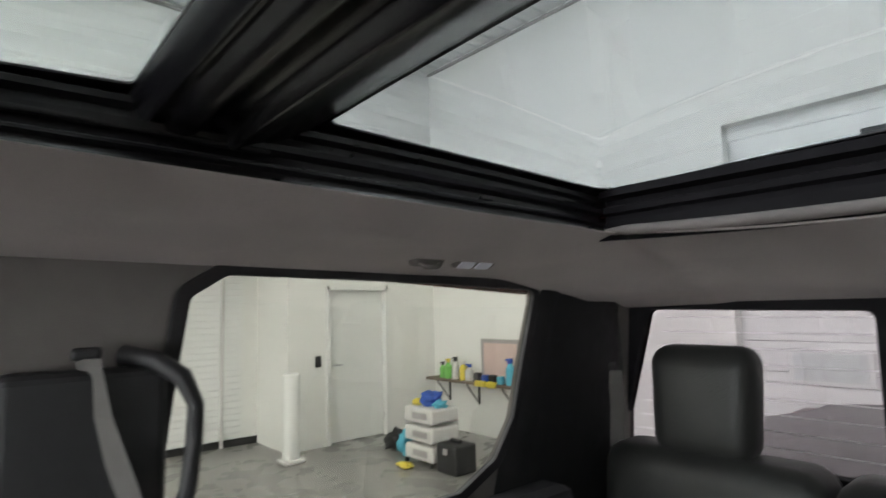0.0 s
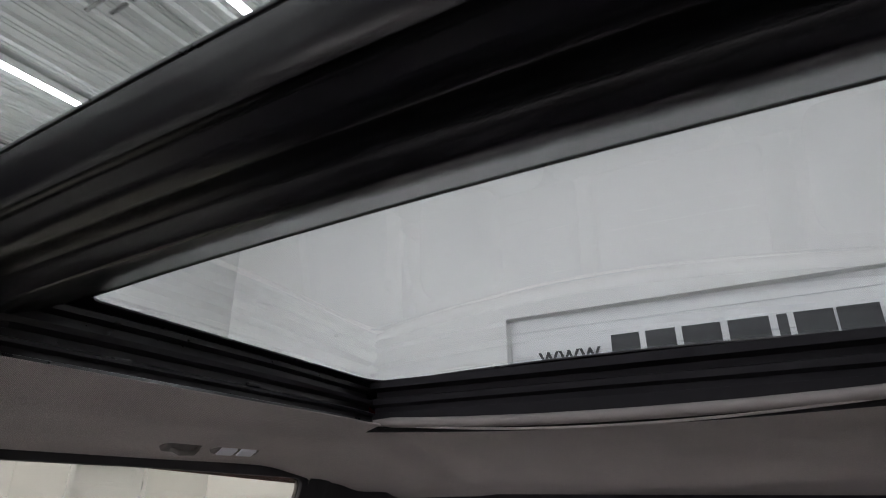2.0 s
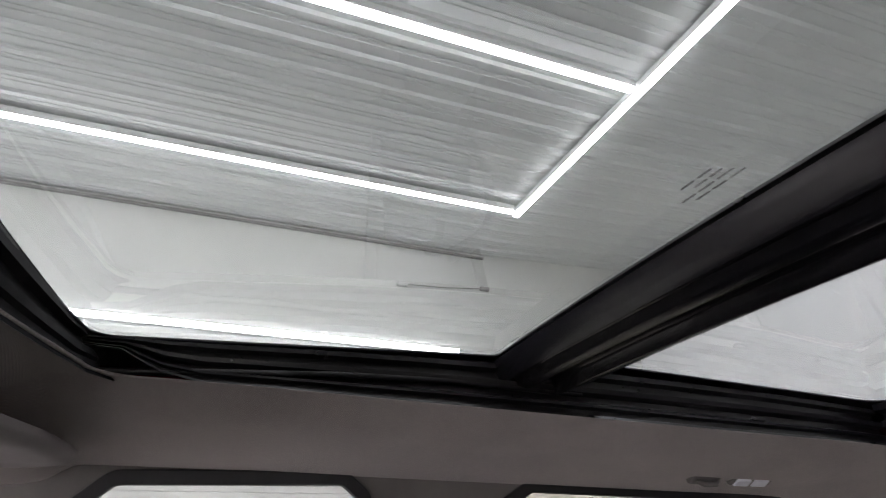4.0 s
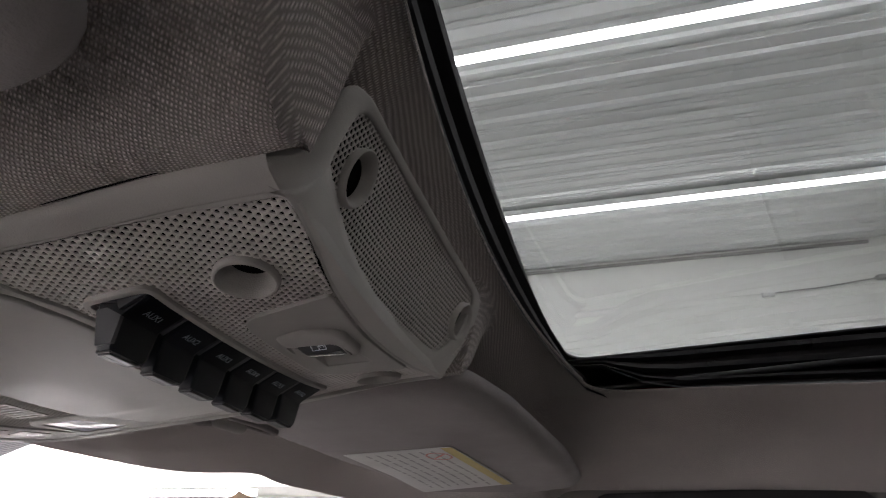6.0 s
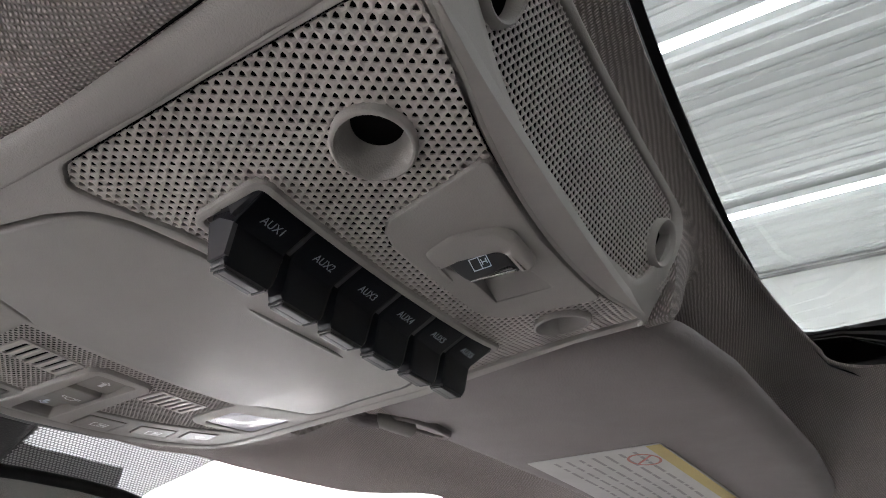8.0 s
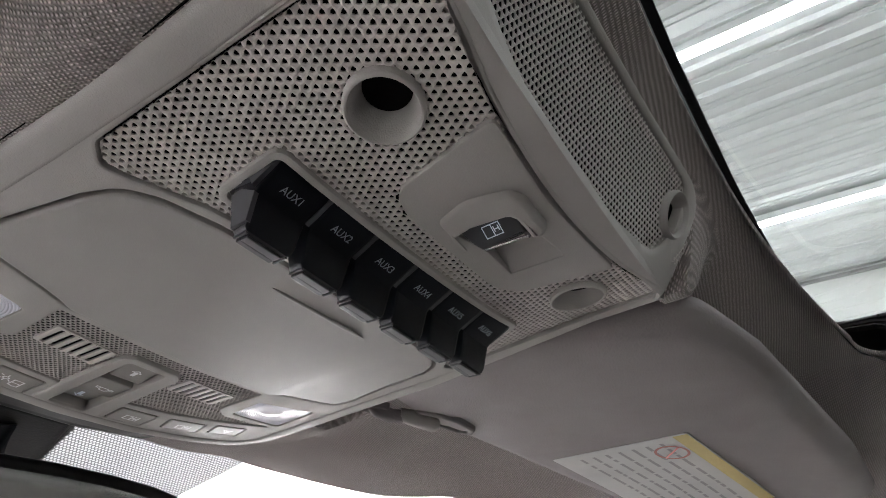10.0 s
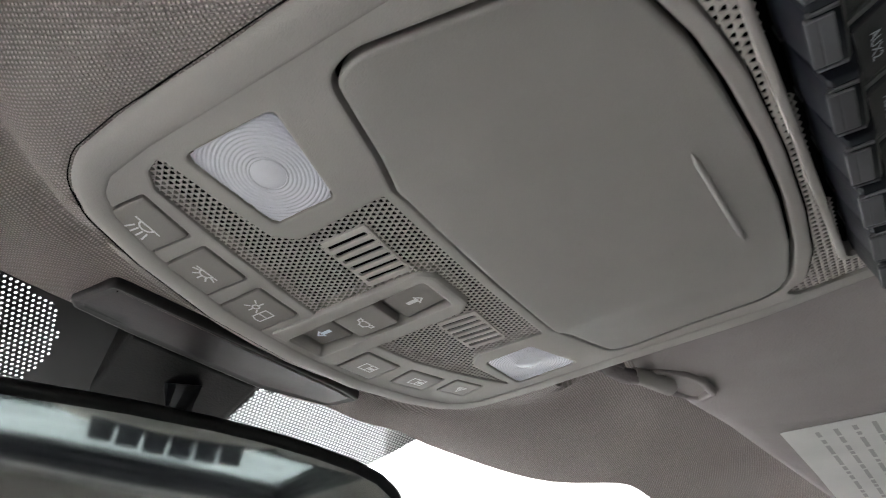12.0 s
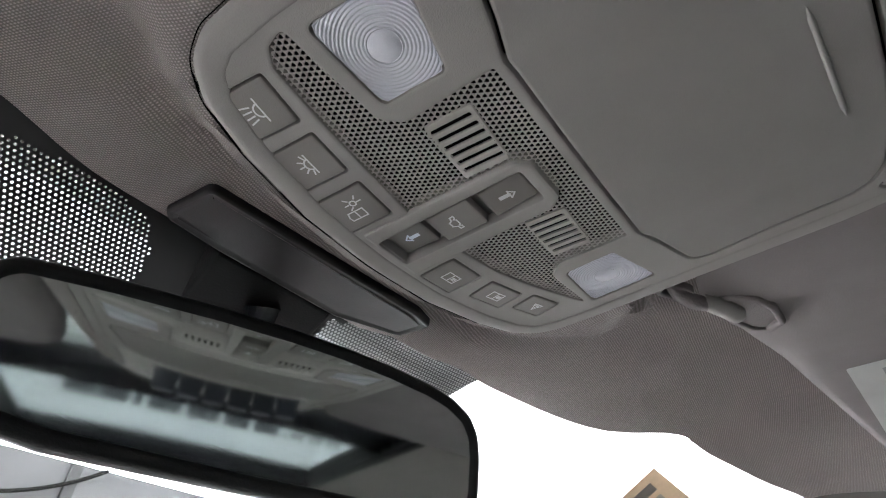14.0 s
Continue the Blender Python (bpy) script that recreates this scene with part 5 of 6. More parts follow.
LAMP = [arc(0.1, 0, 0.28, 90, 270), [(0.1, 0.5), (0.1, -0.5)]]
READ = LAMP + [[(-0.26, 0.28), (-0.6, 0.36)], [(-0.28, 0.1), (-0.62, 0.12)], [(-0.28, -0.1), (-0.62, -0.12)], [(-0.26, -0.28), (-0.6, -0.36)]]
DOME = LAMP + [[(0.1 - 0.36 * math.cos(radians(a)), 0.36 * math.sin(radians(a))), (0.1 - 0.55 * math.cos(radians(a)), 0.55 * math.sin(radians(a)))] for a in (-70, -35, 0, 35, 70)]
DOORL = [arc(-0.35, -0.2, 0.14, 0, 360, 10), [(0.05, -0.35), (0.05, 0.4), (0.3, 0.5), (0.5, 0.45), (0.5, -0.35), (0.05, -0.35)], [(0.05, 0.05), (0.5, 0.05)], [(-0.35, 0.02), (-0.35, 0.2)], [(-0.55, -0.05), (-0.68, 0.08)], [(-0.15, -0.05), (-0.05, 0.1)], [(-0.55, -0.4), (-0.68, -0.5)], [(-0.35, -0.42), (-0.35, -0.6)]]
WIN = [[(-0.45, -0.35), (-0.45, 0.35), (0.45, 0.35), (0.45, -0.35), (-0.45, -0.35)], [(0.0, -0.35), (0.0, 0.35)], [(0.12, -0.1), (0.34, -0.1), (0.34, 0.12), (0.12, 0.12), (0.12, -0.1)], [(0.15, 0.0), (0.33, 0.0)], [(0.2, -0.08), (0.2, 0.1)]]
SOS = [[(-0.3, -0.3), (0.3, -0.3), (0.0, 0.35), (-0.3, -0.3)], [(-0.12, -0.15), (0.12, -0.15)], [(0.0, -0.2), (0.0, 0.1)]]
ARROW = [[(-0.5, 0), (0.2, 0)], [(0.15, 0.3), (0.5, 0), (0.15, -0.3), (0.15, 0.3)], [(-0.5, 0.1), (0.15, 0.1)], [(-0.5, -0.1), (0.15, -0.1)]]
CAR = [[(-0.6, -0.1), (-0.55, 0.15), (-0.3, 0.2), (-0.15, 0.42), (0.2, 0.42), (0.35, 0.15), (0.6, 0.1), (0.6, -0.1), (0.4, -0.1), (0.3, 0.02), (0.2, -0.1), (-0.2, -0.1), (-0.3, 0.02), (-0.4, -0.1), (-0.6, -0.1)]]
for ob, (x, y, w, h, a), lines, size in zip(button_obs, BUTTONS, (READ, DOME, DOORL, WIN, WIN, SOS), (0.0105, 0.0100, 0.0105, 0.009, 0.009, 0.009)):
    strokes(lines, x, y, a + 90 if lines in (READ, DOME) else a, size, ob, ICON, -0.0003)
for i, (ob, (x, y, w, h), lines, ang, mt, lift) in enumerate(zip(key_obs, ROOF_KEYS, (ARROW, CAR, ARROW), (-90, 0, 90), (ICON_LIT, ICON, ICON), (0.0036, -0.0002, 0.0014))):
    strokes(lines, x, y, ang, 0.0075, ob, mt, lift - 0.0001)

# rear face of the console with its speaker-like grille
def face_y(x, z):
    return 0.3745 - 0.45 * (z - 1.828) - 0.035 * (x - XC) - 0.6 * (x - XC) ** 2 + 0.002


GR = ccw(rounded([(0.0865, 1.8255), (0.0800, 1.8300), (0.062, 1.8335), (0.030, 1.8350), (-0.020, 1.8352), (-0.060, 1.8340), (-0.0900, 1.8305), (-0.0965, 1.8262), (-0.0950, 1.806), (-0.070, 1.7975), (-0.033, 1.7915), (XC, 1.7898), (0.024, 1.7895), (0.068, 1.7938), (0.0885, 1.8025)], [0.004, 0.01, 0.02, 0.03, 0.03, 0.03, 0.01, 0.003, 0.004, 0.02, 0.03, 0, 0.03, 0.02, 0.004]))

def on_face(off=0.0):
    return lambda x, y, l: (x, face_y(x, y) + (off + l) * 0.9, y + (off + l) * 0.42)




def face_point(x, z):
    return Vector((x, face_y(x, z), z))


def low_edge(x):
    """Lower edge of the end grille."""
    return lerp_table([(-0.095, 1.8055), (-0.070, 1.7978), (-0.033, 1.7918), (XC, 1.7900), (0.024, 1.7898), (0.068, 1.7940), (0.0885, 1.8025)], x)


def top_edge(x):
    return 1.8353 - 0.0045 * (abs(x + 0.004) / 0.088) ** 2.6


# stations round the grille: its edge on the end face, a bulge, and the outer edge
def beside(x, y, drop):
    """A point so far below the console's lower face."""
    return (x, y, under_z(x, y) - drop)


# stations at the sides: a point of the grille's edge, a control point, and the outer edge
SIDE_KEYS = [((-0.0935, 1.8055), beside(-0.1000, 0.3868, 0.0010), beside(-0.1045, 0.3925, 0.0006)), ((-0.0950, 1.8068), beside(-0.1040, 0.3872, 0.0008), beside(-0.1115, 0.3965, 0.0007)), ((-0.0958, 1.8095), (-0.1065, 0.3852, 1.7915), beside(-0.1180, 0.3955, -0.0022)),
             ((-0.0964, 1.8135), (-0.1050, 0.3803, 1.8035), (-0.1112, 0.3872, 1.7985)), ((-0.0968, 1.8185), (-0.1042, 0.3765, 1.8120), (-0.1098, 0.3820, 1.8095)), ((-0.0967, 1.8235), (-0.1045, 0.3730, 1.8205), (-0.1112, 0.3778, 1.8195)), ((-0.0955, 1.8268), (-0.1020, 0.3706, 1.8275), (-0.1088, 0.3742, 1.8275)), ((-0.0900, 1.8305), (-0.0950, 0.3692, 1.8338), (-0.0985, 0.3722, 1.8335))]
stations = []
for x in (-0.080, -0.060, -0.035, XC, 0.019, 0.044, 0.064):
    g = groove_y(x) - 0.0012
    p, q = face_point(x * 0.99, low_edge(x)), Vector((x, g, under_z(x, g) - 0.0004))
    stations.append((p, Vector((x, g - 0.0034, under_z(x, g) - 0.0010)), q))


def mirrored(v):
    return Vector((2 * XC - v[0], v[1] - 0.0050 * max(0.0, v[2] - 1.785) / 0.045, v[2]))


for p, c, q in SIDE_KEYS:
    stations.append((face_point(2 * XC - p[0] - 0.0035, p[1] + 0.002 * (p[1] > 1.82)), mirrored(c), mirrored(q)))
for x in (0.060, 0.025, -0.03, -0.070):
    z = top_edge(x)
    p, q = face_point(x, z), Vector((x, face_y(x, z + 0.0045) + 0.001, z + 0.0045))
    stations.append((p, (p + q) / 2 + Vector((0, -0.0030, 0)), q))
for p, c, q in SIDE_KEYS[::-1]:
    stations.append((face_point(*p), Vector(c), Vector(q)))


def closed_curve(points, per=6):
    """A smooth closed curve through points."""
    out, n = [], len(points)
    for i in range(n):
        a, b, c, d = points[i - 1], points[i], points[(i + 1) % n], points[(i + 2) % n]
        for k in range(per):
            t = k / per
            out.append(0.5 * (2 * b + (c - a) * t + (2 * a - 5 * b + 4 * c - d) * t * t + (3 * b - a - 3 * c + d) * t**3))
    return out


inner_c, mid_c, outer_c = (closed_curve([s[k] for s in stations]) for k in range(3))
rows = [[p + Vector((0, 0.0060, 0.0028)) for p in inner_c], [p + Vector((0, 0.0008, 0.0004)) for p in inner_c]]
for j in range(9):
    u = j / 8
    rows.append([p * (1 - u) ** 2 + c * 2 * u * (1 - u) + q * u * u  for p, c, q in zip(inner_c, mid_c, outer_c)])
rows.append([q + Vector((0, 0.0002 - 0.0004 * step(1.786, 1.782, q.z), 0.0006)) for q in outer_c])
rows.append([q + Vector((0, 0.004 - 0.0046 * step(1.786, 1.782, q.z), 0.006)) * step(1.803, 1.792, q.z) + Vector((0.0008 if q.x < XC else -0.0008, 0.0012, 0.0012)) * step(1.792, 1.803, q.z) for q in outer_c])
rows.append([q + Vector((0.003 if q.x < XC else -0.003, 0.003, 0.001)) * step(1.792, 1.803, q.z) + Vector((0, 0.004, 0.007)) * step(1.803, 1.792, q.z) for q in outer_c])
bm = bmesh.new()
sheet(bm, rows, closed=True)
bmesh.ops.recalc_face_normals(bm, faces=bm.faces[:])
part("rear_shell", bm, PLASTIC, console, "rounded grey rear end of the console", smooth=80)
RINGS = [(-0.0760, 1.8135, 0.0115), (0.0720, 1.8145, 0.0110)]
GR2 = shrink(GR, -0.003)
perforated("end_grille", lambda x, y: inside(GR2, x, y) and all(math.hypot(x - a, y - b) > r - 0.001 for a, b, r in RINGS), (-0.102, 1.783, 0.095, 1.836), 0.0026, on_face(0.0012), PLASTIC_MESH, console, hole=0.86, depth=0.0004)
# near-black sheet for the shade behind the end grille
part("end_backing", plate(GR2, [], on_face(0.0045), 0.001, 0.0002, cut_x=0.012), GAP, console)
for a, b, r in RINGS:
    bm = bmesh.new()
    rows = []
    for rr, l in ((r, 0.002), (r, -0.001), (r - 0.0008, -0.0022), (r - 0.0016, -0.0018), (r - 0.003, 0.002), (r - 0.0045, 0.008), (r - 0.006, 0.013), (0.0002, 0.0135)):
        rows.append([on_face(l)(a + rr * math.cos(2 * math.pi * k / 32) * 0.92 + 0.003 * max(0, l) / 0.013, b + rr * math.sin(2 * math.pi * k / 32), 0.0) for k in range(32)])
    sheet(bm, rows, closed=True)
    ringob = part("sensor_ring", bm, PLASTIC, console, "round grey sensor ring", smooth=50)
    bm = bmesh.new()
    sheet(bm, [[on_face(0.0115)(a + rr * math.cos(2 * math.pi * k / 24) + 0.0025, b - 0.001 + rr * math.sin(2 * math.pi * k / 24), 0.0) for k in range(24)] for rr in (0.0001, 0.0052)], closed=True)
    part("sensor_mesh", bm, SWITCH, ringob, "black sensor mesh")
# ---- sun visors ----
def sun_visor(s, labelled, off, shift):
    """A stowed visor: a padded board with a clip, and on one side a printed sheet."""
    ob = thing("sun_visor", (s * 0.35, 0.48, 1.79), "stowed grey vinyl sun visor" + (" with a warning label" if labelled else ""), "sun visor", "sun visors")
    loop = rounded([(s * 0.118, 0.600), (s * 0.104, 0.47), (s * 0.110, 0.385), (s * 0.20, 0.362), (s * 0.40, 0.335), (s * 0.56, 0.325), (s * 0.60, 0.40), (s * 0.585, 0.545), (s * 0.30, 0.590), (s * 0.20, 0.618)], [0.02, 0.03, 0.05, 0.05, 0.1, 0.05, 0.03, 0.04, 0.05, 0.02], 6)
    prof = [(0.020, 0.0), (0.012, 0.0008), (0.006, 0.003), (0.0018, 0.007), (0.0, 0.011), (0.003, 0.018)]
    loop = [Vector((p[0] + off, p[1] + shift)) for p in loop]
    lay = lambda x, y, l: (x, y, (1.7862 + 0.012 * step(0.56, 0.63, y) if labelled else 1.7815) + l - 0.03 * max(0.0, abs(x) - 0.45))
    part("pad", plate(loop, [], lay, 0.02, 0.004, profile=prof, cut_x=0.03), VISOR, ob, smooth=50)
    # pivot: a rounded raised frame with a rod end lying in it, and the arm that carries it
    recess = rounded([(s * x + off, y + shift) for x, y in ((0.1835, 0.6035), (0.1800, 0.5932), (0.1857, 0.5799), (0.2001, 0.5735), (0.2223, 0.5723), (0.2360, 0.5840), (0.2345, 0.5960), (0.2196, 0.6060), (0.1962, 0.6075))], 0.006, 4)
    part("clip_frame", plate(recess, [shrink(ccw(recess), 0.0050)], lambda x, y, l: (x, y, lay(x, y, 0)[2] - 0.0022 + l), 0.008, 0.0020, hole_bevel=0.0014), VISOR, ob, "grey clip frame", smooth=60)
    part("clip_floor", plate(shrink(ccw(recess), 0.004), [], lambda x, y, l: (x, y, lay(x, y, 0)[2] + 0.0040 * step(0.609 + shift, 0.580 + shift, y) - 0.0008 + l), 0.001, 0.0002, cut_x=0.008), VISOR, ob)
    bm = bmesh.new()
    tube(bm, [(s * 0.176 + off, 0.611 + shift, 1.7905), (s * 0.188 + off, 0.6025 + shift, 1.7895), (s * 0.201 + off, 0.5965 + shift, 1.7885), (s * 0.2035 + off, 0.5955 + shift, 1.7885)], [0.0050, 0.0062, 0.0062, 0.0044], 16)
    part("pivot_rod", bm, PLASTIC, ob, "grey visor pivot rod", smooth=50)
    bm = bmesh.new()
    tube(bm, [(s * 0.152 + off, 0.622 + shift, 1.7960), (s * 0.160 + off, 0.6195 + shift, 1.7905), (s * 0.170 + off, 0.6150 + shift, 1.7885), (s * 0.182 + off, 0.6080 + shift, 1.7900)], [0.0040, 0.0056, 0.0052, 0.0046], 12)
    part("pivot_arm", bm, VISOR, ob, "grey visor arm", smooth=50)
    part("arm_socket", plate(quad(s * 0.157 + off, 0.622 + shift, 0.026, 0.014, s * 28, 0.006, 5), [quad(s * 0.157 + off, 0.622 + shift, 0.016, 0.007, s * 28, 0.003, 5)], lambda x, y, l: (x, y, 1.7895 + l), 0.006, 0.0014), VISOR, ob, smooth=50)
    if labelled:
        quadr = [(0.318, 0.553), (0.292, 0.434), (0.515, 0.410), (0.570, 0.540)]
        lab = part("warning_label", plate(rounded(quadr, 0.003), [], lambda x, y, l: (x, y, lay(x, y, 0)[2] - 0.0005 + l), 0.0003, 0.00005, cut_x=0.03), PAPER, ob, "white printed warning label")
        def lab_at(u, v):
            a = Vector(quadr[1]) * (1 - u) + Vector(quadr[2]) * u
            b = Vector(quadr[0]) * (1 - u) + Vector(quadr[3]) * u
            return a * (1 - v) + b * v
        def patch(u0, v0, u1, v1, material, name):
            bm = bmesh.new()
            bm.faces.new([bm.verts.new((p.x, p.y, lay(p.x, p.y, 0)[2] - 0.0009)) for p in (lab_at(u0, v0), lab_at(u1, v0), lab_at(u1, v1), lab_at(u0, v1))])
            part(name, bm, material, lab)
        patch(0.005, 0.005, 0.995, 0.10, YELLOW, "yellow_band")
        rnd = random.Random(4)
        for r in range(7):
            u = 0.05
            while u < 0.9:
                w = rnd.uniform(0.03, 0.12)
                patch(u, 0.20 + 0.10 * r, min(u + w, 0.95), 0.225 + 0.10 * r, GREY_INK, "bar")
                u += w + rnd.uniform(0.012, 0.03)
        bm = bmesh.new()
        c0 = lab_at(0.16, 0.22)
        sheet(bm, [[(c0.x + r * math.cos(2 * math.pi * k / 24), c0.y + r * 0.7 * math.sin(2 * math.pi * k / 24), lay(c0.x, c0.y, 0)[2] - 0.0011) for k in range(24)] for r in (0.016, 0.019)], closed=True)
        tube(bm, [(c0.x - 0.012, c0.y - 0.008, lay(c0.x, c0.y, 0)[2] - 0.0011), (c0.x + 0.012, c0.y + 0.008, lay(c0.x, c0.y, 0)[2] - 0.0011)], 0.0008, 4)
        part("warning_mark", bm, RED, lab, "red warning mark")


sun_visor(1, True, 0.0, 0.0)
sun_visor(-1, False, -0.054, 0.020)

# ---- windshield border, sensor housing and mirror ----
def frit(name, keep, bounds, pitch, hole, parent, material):
    """A printed border with rows of round clear dots."""
    verts, faces = [], []
    x0, y0, x1, y1 = bounds
    rows = int((y1 - y0) / (pitch * 0.866)) + 1
    cols = int((x1 - x0) / pitch) + 1
    for j in range(rows):
        for i in range(cols):
            cx, cy = x0 + (i + 0.5 * (j % 2)) * pitch, y0 + j * pitch * 0.866
            state = keep(cx, cy)
            if not state:
                continue
            rim = [(math.cos(radians(30 + 60 * k)) * pitch * 0.5774, math.sin(radians(30 + 60 * k)) * pitch * 0.5774) for k in range(6)]
            n = len(verts)
            verts += [shield(cx + a, cy + shield_y(cx + a) - shield_y(0) + b, -0.0012) for a, b in rim]
            if state == 1:
                faces.append(tuple(range(n, n + 6)))
                continue
            verts += [shield(cx + a * hole, cy + shield_y(cx + a * hole) - shield_y(0) + b * hole, -0.0012) for a, b in rim]
            for k in range(6):
                q = (k + 1) % 6
                faces.append((n + k, n + q, n + 6 + q, n + 6 + k))
    me = bpy.data.meshes.new(name)
    me.from_pydata(verts, [], faces)
    me.materials.append(material)
    ob = new(name, me)
    under(ob, parent)
    return ob


LEFT_EDGE = [(0.8125, -0.106), (0.815, -0.088), (0.824, -0.076), (0.835, -0.0695), (0.850, -0.0685), (0.90, -0.072)]
DOTS_R = [Vector(p) for p in ((0.040, 0.865), (0.043, 0.818), (0.049, 0.8125), (0.060, 0.8065), (0.072, 0.784), (0.115, 0.780), (0.196, 0.784), (0.178, 0.826), (0.166, 0.850), (0.16, 0.875), (0.16, 0.90), (0.04, 0.90))]


def frit_keep(x, y):
    if x < -0.068 and x < lerp_table(LEFT_EDGE, y) and y > 0.8125 + 1.9 * max(0.0, -x - 0.106) ** 2 and x > -0.34:
        return 2 if y < 0.875 else 0
    if x > 0.045 and y > (0.8125 if x < 0.056 else 0.806) or x > 0.10:
        return 0
    return 1 if y < 0.875 or abs(x) < 0.06 and y < 0.89 else 0


border = plain("border_print", (0.016, 0.016, 0.017), 0.4)
tagged(frit("dotted_border", frit_keep, (-0.42, 0.775, 0.11, 0.90), 0.0028, 0.47, wind, border), "black printed border with rows of clear dots", kind="stuff")
tagged(frit("fine_dotted_border", lambda x, y: 2 if inside(DOTS_R, x, y) else 0, (0.036, 0.776, 0.20, 0.90), 0.0026, 0.64, wind, plain("fine_border_print", (0.05, 0.05, 0.052), 0.5)), "dark printed border with fine clear dots", kind="stuff")

# added sheets that cut the light behind the dots; no part of the glass
dimmer = plain("border_dimmer", (0.3, 0.3, 0.3), 0.6)
dimmer.node_tree.nodes["Principled BSDF"].inputs["Alpha"].default_value = 0.91
DOTS_L = [(-0.36, 0.885), (-0.30, 0.862), (-0.24, 0.8406), (-0.20, 0.8233), (-0.15, 0.8102), (-0.106, 0.8065), (-0.080, 0.809), (-0.066, 0.818), (-0.0595, 0.835), (-0.0585, 0.85), (-0.06, 0.885)]
dark_dimmer = plain("dark_border_dimmer", (0.012, 0.012, 0.013), 0.6, spec=0.1)
dark_dimmer.node_tree.nodes["Principled BSDF"].inputs["Alpha"].default_value = 0.90
for loop, mat, nm in (([(p.x, p.y) for p in DOTS_R], dimmer, "pale film behind the fine dots"), (DOTS_L, dark_dimmer, "added dark sheet dimming the light through the dots")):
    part("dimmer", pane_of(loop, lambda x, y, l: shield(x, y + shield_y(x) - shield_y(0), -0.0006), 0.012), mat, wind, nm)

hous = thing("sensor_housing", (0.0, 0.78, 1.775), "black plastic sensor housing behind the mirror", "housing")
housing_black = plain("housing_plastic", (0.012, 0.012, 0.013), 0.42, grain=0.00006, grain_scale=900.0, spec=0.5)
cover_black = plain("cover_plastic", (0.008, 0.008, 0.009), 0.55, grain=0.0002, grain_scale=700.0, spec=0.2)
flat_lip = [(0.0060, 0.0010), (0.0040, 0.0009), (0.0026, 0.0002), (0.0018, 0.0), (0.0008, 0.0003), (0.0002, 0.0012), (0.0, 0.003), (0.0, 0.016)]
flared = [(0.0040, 0.0), (0.0026, 0.0002), (0.0012, 0.0010), (0.0004, 0.0024), (-0.006, 0.0140), (-0.007, 0.022)]
for nm, loop, up, rr, prof in (("head_cover", [(-0.0825, 0.7575), (0.062, 0.7500), (0.0785, 0.7530), (0.0800, 0.7800), (0.074, 0.784), (0.0368, 0.7990), (-0.050, 0.8010), (-0.080, 0.7990), (-0.0850, 0.793)], 0.0, [0.006, 0.004, 0.005, 0.003, 0.004, 0.006, 0.02, 0.004, 0.006], flat_lip),
                               ("lower_cover", [(-0.050, 0.7995), (0.0360, 0.7985), (0.050, 0.870), (-0.036, 0.870)], 0.0010, [0.003, 0.003, 0.01, 0.01], flared)):
    part(nm, plate(rounded(loop, rr, 5), [], lambda x, y, l: (x, y, 1.7672 + up - 0.0012 * step(0.785, 0.757, y) - 0.36 * max(0.0, y - 0.800) + l), 0.012, 0.004, profile=prof, cut_x=0.02), housing_black if nm == "head_cover" else cover_black, hous, smooth=45)

mirror = thing("rear_view_mirror", (0.0, 0.77, 1.69), "black rear-view mirror on a stem", "mirror")
MN = Vector((-0.2197, -0.9741, -0.0540)).normalized()
MZ = (Vector((0, 0, 1)) - MN * MN.z).normalized()
MX = MZ.cross(MN) if MZ.cross(MN).x > 0 else MN.cross(MZ)
MC = Vector((-0.0003, 0.7830, 1.6940))


def on_mirror(x, y, l):
    return MC + MX * x + MZ * y - MN * l


face = rounded([(-0.1425, -0.010), (-0.138, 0.020), (-0.128, 0.0295), (-0.0925, 0.0345), (-0.04, 0.0397), (0.0, 0.0423), (0.03, 0.0432), (0.065, 0.0425), (0.094, 0.0403), (0.113, 0.0368), (0.1286, 0.0295), (0.1365, 0.018), (0.139, 0.004), (0.1395, -0.016), (0.1375, -0.028), (0.127, -0.0375),
                (0.09, -0.0410), (0.0, -0.0430), (-0.09, -0.0430), (-0.128, -0.038), (-0.140, -0.026)], 0.02, 4)
bezel = [(0.0085, 0.0006), (0.0078, -0.0012), (0.0055, -0.0026), (0.0030, -0.0022), (0.0010, -0.0004), (0.0, 0.0030), (0.0004, 0.010), (0.004, 0.020), (0.016, 0.030), (0.03, 0.033)]
glass_edge = shrink(ccw(face), 0.0080)
shell = bmesh.new()
sheet(shell, [[on_mirror(p.x, p.y, level) for p in shrink(ccw(face), inset)] for inset, level in bezel], closed=True)
bmesh.ops.recalc_face_normals(shell, faces=shell.faces[:])
part("shell", shell, plain("mirror_shell", (0.008, 0.008, 0.009), 0.42, grain=0.0003, grain_scale=700.0, spec=0.4), mirror, "black mirror shell", smooth=60)
part("mirror_glass", plate(glass_edge, [], on_mirror, 0.003, 0.0002), MIRROR, mirror, "silvered mirror glass")
bm = bmesh.new()
tube(bm, [tuple(MC - MN * 0.03), tuple(MC - MN * 0.05 + Vector((0, 0, 0.03))), (0.0, 0.822, 1.762)], 0.011, 12)
part("stem", bm, SWITCH, mirror, "black mirror stem", smooth=50)

